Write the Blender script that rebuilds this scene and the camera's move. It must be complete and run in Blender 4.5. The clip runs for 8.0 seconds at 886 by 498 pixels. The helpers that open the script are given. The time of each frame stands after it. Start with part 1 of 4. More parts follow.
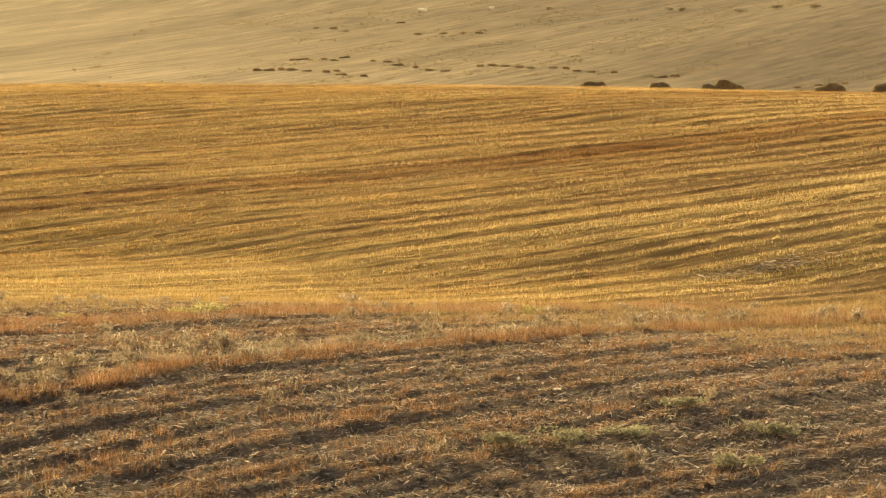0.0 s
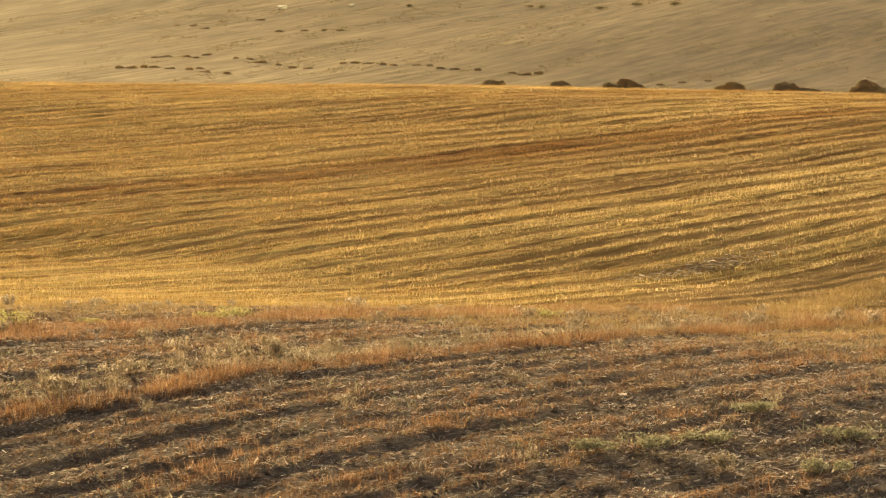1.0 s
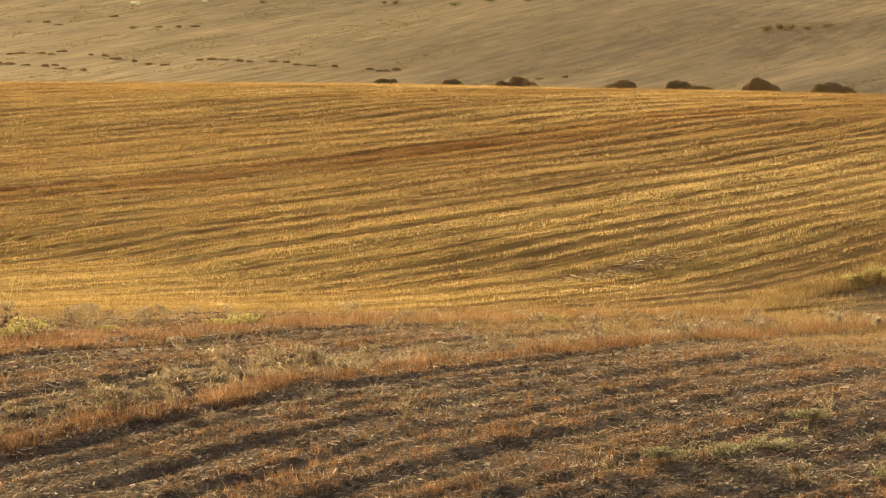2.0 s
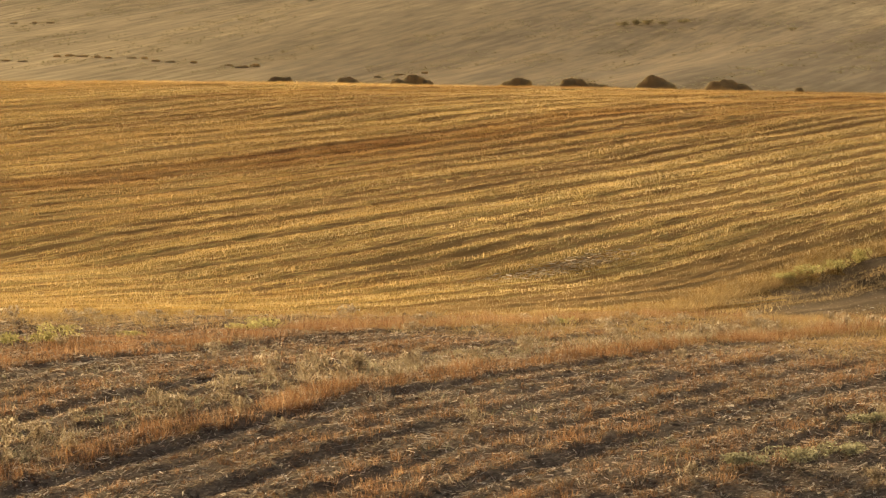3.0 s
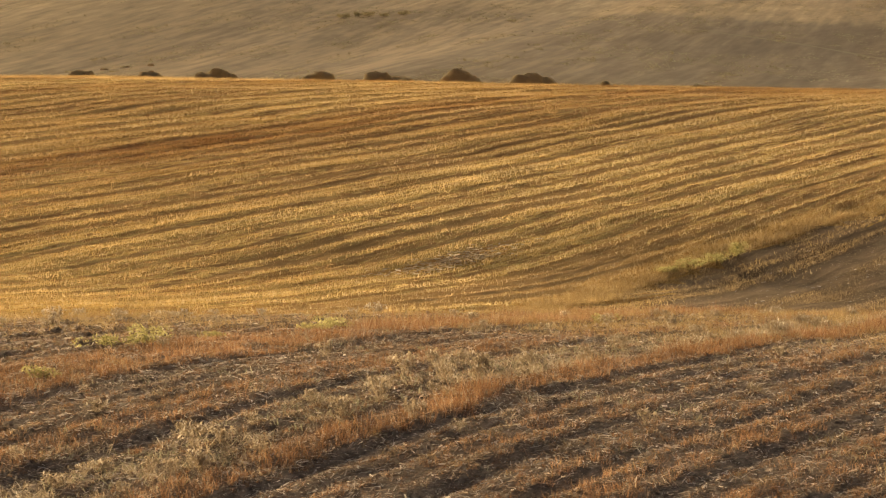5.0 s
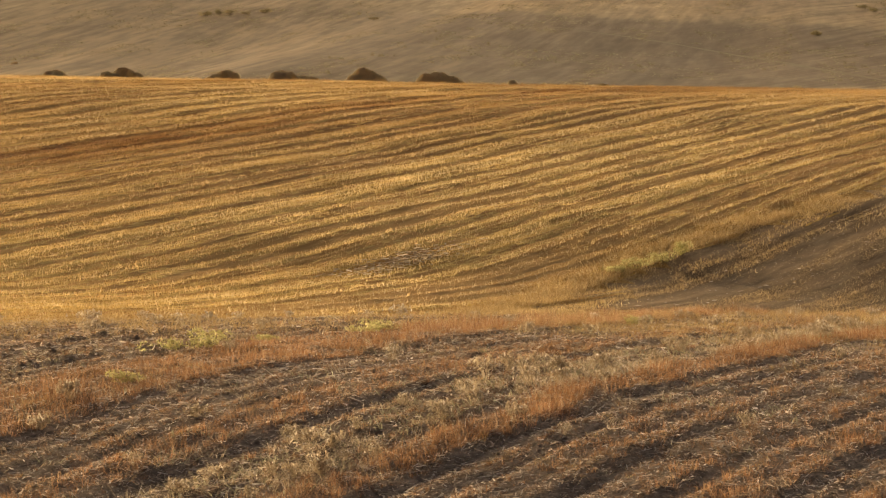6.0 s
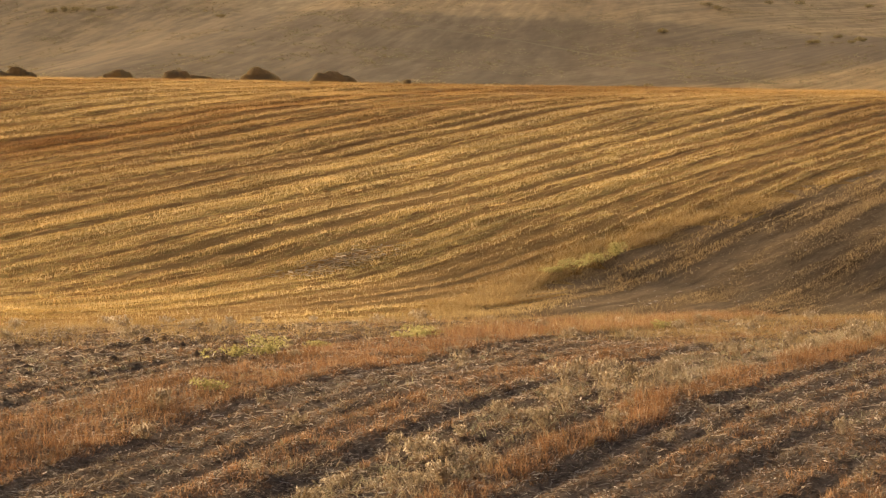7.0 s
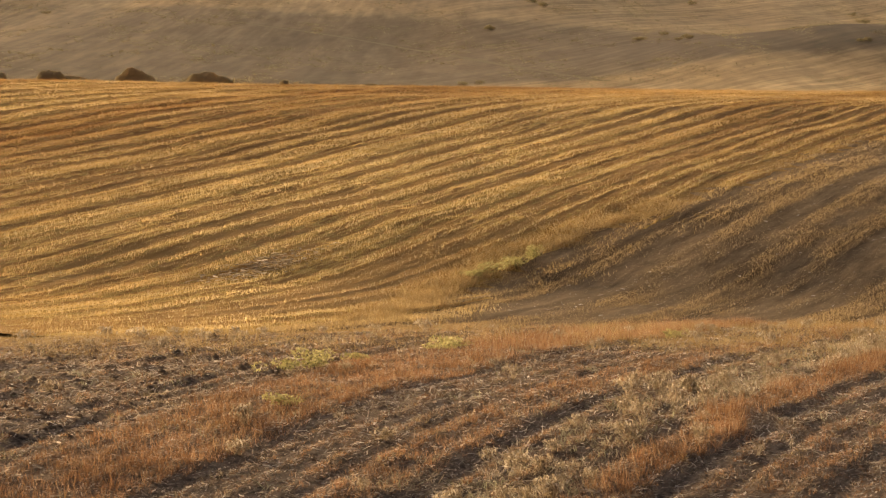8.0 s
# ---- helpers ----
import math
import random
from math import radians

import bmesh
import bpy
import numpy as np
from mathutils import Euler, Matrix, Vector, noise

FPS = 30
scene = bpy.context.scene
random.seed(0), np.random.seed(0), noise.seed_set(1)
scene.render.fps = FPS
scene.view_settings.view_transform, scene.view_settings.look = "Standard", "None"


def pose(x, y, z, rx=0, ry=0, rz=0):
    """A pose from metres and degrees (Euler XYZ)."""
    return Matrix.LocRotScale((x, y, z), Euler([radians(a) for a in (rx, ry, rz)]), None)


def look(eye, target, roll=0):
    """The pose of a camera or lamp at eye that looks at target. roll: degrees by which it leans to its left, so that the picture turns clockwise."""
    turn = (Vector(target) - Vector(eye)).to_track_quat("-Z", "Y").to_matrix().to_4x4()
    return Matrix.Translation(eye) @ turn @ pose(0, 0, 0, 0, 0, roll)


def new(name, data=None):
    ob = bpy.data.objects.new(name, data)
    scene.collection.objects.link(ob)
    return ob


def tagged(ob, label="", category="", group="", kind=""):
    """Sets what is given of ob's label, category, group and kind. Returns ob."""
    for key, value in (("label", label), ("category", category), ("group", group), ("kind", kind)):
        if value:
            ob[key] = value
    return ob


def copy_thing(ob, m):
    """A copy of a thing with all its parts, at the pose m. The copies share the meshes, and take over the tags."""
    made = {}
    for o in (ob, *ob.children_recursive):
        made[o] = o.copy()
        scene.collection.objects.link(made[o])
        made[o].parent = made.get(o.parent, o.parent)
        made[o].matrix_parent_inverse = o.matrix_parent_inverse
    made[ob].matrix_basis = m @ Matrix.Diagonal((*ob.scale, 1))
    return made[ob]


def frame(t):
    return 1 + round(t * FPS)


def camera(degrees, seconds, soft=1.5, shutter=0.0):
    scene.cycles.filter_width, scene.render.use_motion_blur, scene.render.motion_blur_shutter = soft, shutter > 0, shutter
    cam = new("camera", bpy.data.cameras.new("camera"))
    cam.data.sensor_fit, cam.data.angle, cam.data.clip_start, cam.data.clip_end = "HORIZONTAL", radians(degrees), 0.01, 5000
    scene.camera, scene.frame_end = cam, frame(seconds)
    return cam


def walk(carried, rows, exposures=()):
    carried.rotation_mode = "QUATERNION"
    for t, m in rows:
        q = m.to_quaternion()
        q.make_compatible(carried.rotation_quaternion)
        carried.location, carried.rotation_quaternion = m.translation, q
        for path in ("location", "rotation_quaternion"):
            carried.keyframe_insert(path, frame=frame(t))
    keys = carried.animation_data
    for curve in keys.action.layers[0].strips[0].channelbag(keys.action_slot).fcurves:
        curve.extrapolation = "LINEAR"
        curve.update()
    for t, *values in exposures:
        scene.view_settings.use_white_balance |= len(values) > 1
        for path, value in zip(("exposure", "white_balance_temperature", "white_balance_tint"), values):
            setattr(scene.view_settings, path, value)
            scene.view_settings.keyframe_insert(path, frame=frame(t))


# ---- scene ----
cam = camera(13, 8.0, soft=1.2, shutter=0.2)
# seconds, place, turn about x, y, z in degrees
PATH = [
    (0, -0.000, -0.000, 3.600, 86.683, 0.022, -0.004),
    (0.5, -1.213, 0.063, 3.656, 86.658, 0.044, -1.147),
    (1, -2.329, 0.143, 3.687, 86.637, 0.021, -2.211),
    (1.5, -3.489, 0.250, 3.741, 86.606, 0.016, -3.362),
    (2, -4.554, 0.375, 3.811, 86.574, 0.006, -4.504),
    (3.5, -7.969, 0.814, 3.954, 86.471, -0.066, -7.840),
    (4, -9.112, 1.013, 3.972, 86.438, -0.040, -8.892),
    (4.5, -10.396, 1.230, 3.995, 86.402, -0.045, -10.089),
    (6, -14.209, 1.962, 4.088, 86.340, -0.037, -13.441),
    (6.5, -15.596, 2.245, 4.150, 86.313, -0.033, -14.673),
    (7, -16.925, 2.528, 4.217, 86.291, 0.035, -15.896),
    (7.5, -18.372, 2.856, 4.321, 86.258, 0.041, -17.308),
    (8, -19.731, 3.159, 4.442, 86.230, 0.076, -18.655),
]
walk(cam, [(t, pose(x, y, z, 0, 0, rz) @ pose(0, 0, 0, rx) @ pose(0, 0, 0, 0, 0, roll)) for t, x, y, z, rx, roll, rz in PATH],
     exposures=[(0, 0.56, 7850, -7), (2, 0.43, 7680, -4), (4, 0.35, 7480, -1), (8, 0.30, 7280, 6)])

# ---- world, sun ----
SUN_AZ, SUN_EL = 16.0, 12.5
world = bpy.data.worlds.new("sky")
scene.world = world
world.use_nodes = True
_n = world.node_tree.nodes
_sky = _n.new("ShaderNodeTexSky")
_sky.sky_type = "NISHITA"
_sky.sun_disc = False
_sky.sun_elevation, _sky.sun_rotation = radians(SUN_EL), radians(SUN_AZ)
_sky.air_density, _sky.dust_density, _sky.ozone_density = 0.3, 10.0, 0.3
world.node_tree.links.new(_sky.outputs[0], _n["Background"].inputs[0])
_n["Background"].inputs[1].default_value = 0.10
sun = new("sun", bpy.data.lights.new("sun", "SUN"))
sun.data.energy, sun.data.angle, sun.data.color = 5.0, radians(0.9), (1.0, 0.72, 0.40)
_d = Vector((-math.sin(radians(SUN_AZ)) * math.cos(radians(SUN_EL)), math.cos(radians(SUN_AZ)) * math.cos(radians(SUN_EL)), math.sin(radians(SUN_EL))))
sun.matrix_world = look(_d * 200, (0, 0, 0))

# ---- terrain ----
RNG = np.random.default_rng(7)


def lattice(ix, iy, seed):
    h = (ix.astype(np.int64) * 374761393 + iy.astype(np.int64) * 668265263 + seed * 974711) & 0x7FFFFFFF
    h = ((h ^ (h >> 13)) * 1274126177) & 0x7FFFFFFF
    return ((h ^ (h >> 16)) & 0xFFFF) / 65535.0


def vnoise(x, y, seed=0):
    """Smooth value noise in -1..1, one cell a unit."""
    ix, iy = np.floor(x), np.floor(y)
    fx, fy = x - ix, y - iy
    fx, fy = fx * fx * (3 - 2 * fx), fy * fy * (3 - 2 * fy)
    a = lattice(ix, iy, seed) * (1 - fx) + lattice(ix + 1, iy, seed) * fx
    b = lattice(ix, iy + 1, seed) * (1 - fx) + lattice(ix + 1, iy + 1, seed) * fx
    return 2 * (a * (1 - fy) + b * fy) - 1


def smooth(a, b, x):
    t = np.clip((x - a) / (b - a), 0, 1)
    return t * t * (3 - 2 * t)


def glide(x, xs, ys):
    """A smooth curve through knots, with flat-limited tangents."""
    xs, ys = np.asarray(xs, float), np.asarray(ys, float)
    m = np.gradient(ys, xs)
    i = np.clip(np.searchsorted(xs, x) - 1, 0, len(xs) - 2)
    h = xs[i + 1] - xs[i]
    t = np.clip((x - xs[i]) / h, 0, 1)
    return ((1 + 2 * t) * (1 - t) ** 2 * ys[i] + t * (1 - t) ** 2 * h * m[i]
            + t * t * (3 - 2 * t) * ys[i + 1] + t * t * (t - 1) * h * m[i + 1])


NEAR_ROW, FIELD_ROW = radians(53.0), radians(51.3)
BANK = 51.6  # where the stubble field ends at the fallow
PROFILE_Y = (-3000, -300, 0, 28, 36, 40, 45, 50, 55, 60, 66, 75, 86, 93, 98, 106, 116, 128, 140, 152, 164, 176, 190, 215, 260, 360, 520, 640, 900, 1500, 4500)
PROFILE_Z = (-10, -5, -2.4, -1.5, -0.84, -0.52, -0.33, -0.34, -0.49, -0.89, -1.5, -2.55, -3.45, -3.65, -3.45, -2.56, -1.66, -0.83, -0.08, 0.42, 0.62, 0.55, 0.1, -2.0, -7, -11.5, -10.5, -6.5, 8, 40, 60)
CROSS_Y = (-3000, 40, 48, 55, 60, 85, 98, 115, 140, 158, 182, 260, 4500)
CROSS = (-0.0466, -0.0466, -0.034, -0.021, -0.021, -0.04, -0.0456, -0.0048, 0.004, -0.021, -0.023, 0.0, 0.0)


def near_uv(x, y):
    c, s = math.cos(NEAR_ROW), math.sin(NEAR_ROW)
    return x * c + y * s, -x * s + y * c


def field_uv(x, y):
    c, s = math.cos(FIELD_ROW), math.sin(FIELD_ROW)
    return x * c + y * s, -x * s + y * c


def bank_bend(u):
    """How far the edge of the stubble field strays from a straight line along the rows."""
    return np.interp(u, (50, 76, 84, 92, 99, 107, 140), (3.0, 1.4, 0.0, -0.7, 0.0, 1.0, 1.6))


def swale(u, v):
    """1 in the bare hollow between the last ridge of straw and the bank, at the foot of the slope."""
    v = v + 0.25 * vnoise(u / 3, v, 44) - 0.05 * (u - 85)
    return (1 - smooth(86, 97, u)) * smooth(52.3, 52.9, v) * (1 - smooth(54.4, 55.1, v))


# the wheel lines between the swaths of the stubble field, across the rows
SWATHS = [51.4, 52.3, 53.1, 53.9, 54.7, 55.6, 57.1, 58.2, 59.4, 60.4, 61.7, 62.9, 64.8, 66.6, 67.7, 68.6, 70.3, 71.2, 72.9, 74.4, 75.6, 77.2, 78.6, 80.5, 82.2, 83.9, 85.8, 87.5, 88.9, 90.2]
_v = 50.2
while _v > 25:
    SWATHS.insert(0, _v)
    _v -= RNG.uniform(1.0, 1.7)
_v = 91.7
while _v < 190:
    SWATHS.append(_v)
    _v += RNG.uniform(1.2, 2.0)
SWATHS = np.array(SWATHS)


LINES = np.sort(np.concatenate([SWATHS[:-1] + np.diff(SWATHS) * f + RNG.normal(0, 0.05, len(SWATHS) - 1) for f in (0.27, 0.52, 0.77)]))
DEPTHS = RNG.uniform(0.55, 1.0, len(SWATHS))
DEPTHS[np.abs(SWATHS - 75.6) < 0.2] = 1.1


def swath(x, y):
    """1 on the crown of a swath of the far field, down to 0 in the narrow wheel lines between two."""
    u, v = field_uv(x, y)
    v = v + 0.09 * vnoise(u / 4, v / 3, 3)
    calm = 1 - 0.25 * smooth(80, 92, v)
    i = np.clip(np.searchsorted(SWATHS, v), 1, len(SWATHS) - 1)
    lo, hi = SWATHS[i - 1], SWATHS[i]
    t = (v - lo) / (hi - lo)
    low = np.exp(-((v - lo) / 0.23) ** 2) * DEPTHS[i - 1] + np.exp(-((hi - v) / 0.17) ** 2) * DEPTHS[i]
    fade = (0.85 + 0.3 * vnoise(u / 16, v / 2.5, 6)) * calm
    minor = 0.13 * (1 + np.cos(2 * math.pi * (v + 0.10 * vnoise(u / 6, v, 8)) / 0.62)) * (0.6 + 0.4 * vnoise(u / 10, v / 0.6, 9))
    j = np.clip(np.searchsorted(LINES, v), 1, len(LINES) - 1)
    near_line = np.minimum(v - LINES[j - 1], LINES[j] - v)
    minor = 0.5 * minor + 0.55 * np.exp(-(near_line / 0.10) ** 2) * np.clip(0.55 + 0.8 * vnoise(u / 11, v / 0.5, 10), 0, 1)
    return np.clip(1.06 - low * fade - 0.30 * np.abs(t - 0.5) - minor, 0, 1)


def straw_lines(x, y):
    """The wheel lines of the far field (0 to about 1) and the finer lines between them."""
    u, v = field_uv(x, y)
    v = v + 0.12 * vnoise(u / 5, v / 3, 3)
    i = np.clip(np.searchsorted(SWATHS, v), 1, len(SWATHS) - 1)
    lo, hi = SWATHS[i - 1], SWATHS[i]
    fade = np.clip(0.85 + 0.30 * vnoise(u / 12, v / 2.5, 6) + 0.30 * vnoise(u / 1.4, v / 0.5, 7), 0.15, 1.3)
    # wider on the near side of each ridge, to take in its shade
    gap = (np.exp(-((v - lo) / 0.27) ** 2) * DEPTHS[i - 1] + np.exp(-((hi - v) / 0.15) ** 2) * DEPTHS[i]) * fade
    j = np.clip(np.searchsorted(LINES, v), 1, len(LINES) - 1)
    fine = np.exp(-(np.minimum(v - LINES[j - 1], LINES[j] - v) / 0.09) ** 2) * np.clip(0.55 + 0.75 * vnoise(u / 8, v / 0.6, 10) + 0.3 * vnoise(u / 1.8, v / 0.4, 11), 0.0, 1.2)
    # lines fade westwards: dust haze there is put into their relief and colour
    muted = 0.7 + 0.3 * smooth(-5, 9, x + 2.5 * vnoise(x / 5, y / 9, 12))
    crown = np.cos(math.pi * (v - (lo + hi) / 2) / (hi - lo))
    return gap * muted, fine * muted, crown * muted


def straw_height(x, y):
    """Height of the raked straw over the soil of the far field: long rounded ridges with narrow wheel lines."""
    u, v = field_uv(x, y)
    edge = smooth(BANK - 1.5, BANK + 2.2, v + bank_bend(u) + 1.1 * vnoise(u / 5, v / 1.1, 42))
    gap, fine, crown = straw_lines(x, y)
    rough = 0.008 * vnoise(u / 1.6, v / 0.24, 18) + 0.012 * vnoise(u / 0.5, v / 0.17, 19)
    high = smooth(122, 150, y)
    return (0.055 + (0.016 + 0.035 * high) * crown - (0.042 + 0.02 * high) * gap - 0.028 * fine + rough) * edge - 0.09 * (1 - edge)


# the bands of standing stubble in the near field: from, to, strength
BANDS = ((14.2, 14.7, 0.5), (15.6, 16.2, 0.6), (17.1, 17.6, 0.5), (18.5, 19.2, 0.6), (20.2, 20.7, 0.6), (22.3, 22.75, 0.65), (23.0, 23.7, 0.75), (24.3, 24.95, 0.8),
         (25.2, 25.72, 0.65), (26.1, 26.9, 0.7), (27.75, 28.32, 1.0), (29.95, 30.7, 0.8), (32.2, 33.9, 0.9), (35.2, 35.9, 0.5))
FURROWS = (15.1, 16.7, 18.0, 19.7, 21.1, 22.0, 22.86, 24.08, 25.08, 25.9, 27.02, 27.62, 29.77, 30.85, 31.98, 34.6)


def band(x, y):
    u, v = near_uv(x, y)
    v = v + 0.10 * vnoise(u / 1.7, v / 2.0, 11) + 0.08 * vnoise(u / 0.6, v / 0.6, 12)
    out = np.zeros_like(v)
    for a, b, k in BANDS:
        out = np.maximum(out, k * smooth(a - 0.12, a + 0.05, v) * (1 - smooth(b - 0.05, b + 0.18, v)))
    return out


def drill(x, y):
    """The narrow drilled rows of the near field: 1 on a row, 0 between two, broken by clods."""
    u, v = near_uv(x, y)
    w = v + 0.10 * vnoise(u / 1.9, v / 1.1, 15) + 0.05 * vnoise(u / 0.5, v / 0.4, 16)
    return np.clip(0.5 + (0.5 + 0.3 * vnoise(u / 2.6, v / 0.8, 17)) * np.cos(2 * math.pi * w / 0.47), 0, 1)


def furrow(x, y):
    u, v = near_uv(x, y)
    v = v + 0.10 * vnoise(u / 2.1, v / 2.0, 13) + 0.05 * vnoise(u / 0.5, v / 0.5, 14)
    out = np.zeros_like(v)
    for c in FURROWS:
        out = np.maximum(out, np.exp(-((v - c) / 0.12) ** 2))
    return out


def clod_zone(x, y):
    u, v = near_uv(x, y)
    v = v + 0.3 * vnoise(u / 2, v, 58)
    return smooth(34.2, 34.8, v) * (1 - smooth(38.6, 39.6, v))


def clod_ridges(x, y):
    """Low broken ridges of turned soil along the rows."""
    u, v = near_uv(x, y)
    w = v + 0.16 * vnoise(u / 1.6, v / 0.9, 37)
    return 0.03 * np.cos(2 * math.pi * w / 0.62) * (0.7 + 0.5 * vnoise(u / 1.2, v / 0.5, 38)) + 0.015 * vnoise(x / 0.25, y / 0.25, 39)


def spur(x, y, cx, cy, turn, long, wide, tall):
    c, s = math.cos(radians(turn)), math.sin(radians(turn))
    a, b = (x - cx) * c + (y - cy) * s, -(x - cx) * s + (y - cy) * c
    return tall * np.exp(-(a / long) ** 2 - (b / wide) ** 2)


# the near field: height along y, its lean and its bow across
NEAR_Y = (34, 38, 42, 46, 50, 54, 57, 60, 63, 66)
NEAR_Z = (-0.85, -0.547, -0.294, -0.215, -0.268, -0.435, -0.564, -0.81, -1.126, -1.542)
NEAR_LEAN = (-0.135, -0.139, -0.149, -0.115, -0.088, -0.077, -0.066, -0.051, -0.036, -0.032)
NEAR_BOW = (-0.124, -0.123, -0.111, -0.1, -0.089, -0.071, -0.053, -0.047, -0.046, -0.05)
# the far slope: a swell towards its foot and its near side
SWELL_Y = (70, 92, 100, 110, 120, 130, 142, 156, 170)
SWELL = (0, 0.31, 0.27, 0.225, 0.16, 0.08, 0.02, 0, 0)
SWELL_LEAN = (0, -0.207, -0.182, -0.154, -0.126, -0.095, -0.064, -0.03, 0)
SWELL_BOW = (0, 0.079, 0.08, 0.078, 0.073, 0.065, 0.05, 0.025, 0)


def ground_z(x, y):
    x, y = np.asarray(x, float), np.asarray(y, float)
    z = glide(y, PROFILE_Y, PROFILE_Z)
    x0 = np.interp(y, (60, 98), (0, 10))
    left = np.interp(y, (60, 98), (26, 9))
    z = z + np.interp(y, CROSS_Y, CROSS) * np.where(x > x0, 70 * np.tanh((x - x0) / 70), left * np.tanh((x - x0) / left))
    w = np.clip((x - 8) / 12, -1.9, 2.2)
    z = z + glide(y, SWELL_Y, SWELL) + glide(y, SWELL_Y, SWELL_LEAN) * w + glide(y, SWELL_Y, SWELL_BOW) * np.minimum(w * w, 2.8)
    w = 2.2 * np.tanh((x + 2) / 13.2)
    here = smooth(26, 34, y) * (1 - smooth(63, 74, y))
    z = z + here * (glide(y, NEAR_Y, NEAR_Z) + glide(y, NEAR_Y, NEAR_LEAN) * w + glide(y, NEAR_Y, NEAR_BOW) * w * w - z)
    far = smooth(230, 420, y)
    # far hillside: shoulders and hollows
    z = z + far * (2.2 * vnoise(x / 130 - y / 361, y / 420, 21) + 0.9 * vnoise(x / 45 - y / 125, y / 230, 22)
                   + 0.25 * vnoise(x / 16 - y / 44, y / 140, 23))
    w = x - 0.36 * (y - 664)
    z = z + far * (0.35 + 1.25 * smooth(10, 80, w) * (1 - 0.7 * smooth(120, 220, w))) * (vnoise(w / 26 + 0.3, (y + 0.36 * x) / 240, 27) + 0.22 * vnoise(w / 9, (y + 0.36 * x) / 160, 28))
    z = z + far * (spur(x, y, 300, 690, 56, 110, 26, 5.0) + spur(x, y, 255, 820, 70, 150, 40, 4.0) + spur(x, y, 110, 900, 74, 190, 50, 4.0))
    z = z - far * 7.0 * smooth(60, 420, x) * smooth(420, 900, y)
    z = z - far * 12.0 * (1 - smooth(-160, 40, x)) * smooth(620, 1100, y)
    z = z + smooth(1300, 2600, y) * (40 + 25 * vnoise(x / 500, y / 700, 25))
    # fine relief close by
    near = smooth(20, 34, y) * (1 - smooth(60, 75, y))
    z = z + near * (0.025 * band(x, y) - 0.036 * furrow(x, y) * (0.6 + 0.6 * vnoise(x / 1.1, y / 1.1, 36)) + 0.024 * drill(x, y) + 0.018 * vnoise(x / 0.55, y / 0.55, 31) + 0.014 * vnoise(x / 0.27, y / 0.27, 32) + 0.035 * vnoise(x / 3, y / 3, 33) + clod_zone(x, y) * clod_ridges(x, y))
    mid = smooth(74, 84, y) * (1 - smooth(190, 205, y))
    bu, bank = field_uv(x, y)
    bank = bank + bank_bend(bu)
    st = smooth(BANK - 0.6, BANK + 0.6, bank)
    z = z + mid * (0.12 * (1 - st) * swath(x, y) - 0.03 + 0.02 * vnoise(x / 0.9, y / 0.9, 34) + 0.07 * vnoise(x / 7, y / 5, 35) - 0.05 * (1 - st))
    return z


# ---- mesh helpers ----
def mesh_of(name, verts, faces, mats=(), index=None, smooth_shade=False):
    """A mesh from arrays; faces is an array of triangles or quads, or a list of such arrays."""
    groups = faces if isinstance(faces, list) else [faces]
    me = bpy.data.meshes.new(name)
    me.vertices.add(len(verts))
    me.vertices.foreach_set("co", np.ascontiguousarray(verts, dtype=np.float32).ravel())
    loops = np.concatenate([g.ravel() for g in groups]).astype(np.int32)
    sizes = np.concatenate([np.full(len(g), g.shape[1]) for g in groups])
    me.loops.add(len(loops))
    me.loops.foreach_set("vertex_index", loops)
    me.polygons.add(len(sizes))
    me.polygons.foreach_set("loop_start", np.r_[0, np.cumsum(sizes)[:-1]].astype(np.int32))
    if index is not None:
        me.polygons.foreach_set("material_index", np.asarray(index, dtype=np.int32))
    if smooth_shade:
        me.polygons.foreach_set("use_smooth", np.ones(len(sizes), dtype=bool))
    me.update(calc_edges=True)
    for m in mats:
        me.materials.append(m)
    return me


def part(name, me, parent, label=""):
    ob = new(name, me)
    ob.parent = parent
    return tagged(ob, label=label)


def strands(base, height, width, yaw, lean_x, lean_y, droop=0.0, root=0.5):
    """Blades, three corners at the foot and middle and one tip: two quads' worth of straw, tapering upwards."""
    n = len(base)
    ax = np.stack([np.cos(yaw), np.sin(yaw), 0 * yaw], 1) * (width * 0.5)[:, None]
    mid = base + np.stack([lean_x * 0.4, lean_y * 0.4, height * 0.55], 1)
    tip = base + np.stack([lean_x, lean_y, height * (1 - droop)], 1)
    v = np.stack([base - ax * root * 2, base + ax * root * 2, mid + ax, mid - ax, tip + ax * 0.45, tip - ax * 0.45], 1).reshape(-1, 3)
    k = np.arange(n)[:, None] * 6
    return v, np.concatenate([k + [0, 1, 2, 3], k + [3, 2, 4, 5]])


def spikes(base, height, width, yaw, lean_x, lean_y):
    """Blades of one triangle each."""
    ax = np.stack([np.cos(yaw), np.sin(yaw), 0 * yaw], 1) * (width * 0.5)[:, None]
    tip = base + np.stack([lean_x, lean_y, height], 1)
    v = np.stack([base - ax, base + ax, tip], 1).reshape(-1, 3)
    return v, np.arange(len(base))[:, None] * 3 + [0, 1, 2]


def lying(base, length, width, yaw, tilt):
    """Straws that lie on the ground, each a flat sliver with a raised end."""
    d = np.stack([np.cos(yaw), np.sin(yaw), tilt], 1) * (length * 0.5)[:, None]
    a = np.stack([-np.sin(yaw), np.cos(yaw), RNG.normal(0.15, 0.5, len(yaw))], 1) * (width * 0.5)[:, None]
    v = np.stack([base - d - a, base + d - a, base + d + a, base - d + a], 1).reshape(-1, 3)
    return v, np.arange(len(base))[:, None] * 4 + [0, 1, 2, 3]


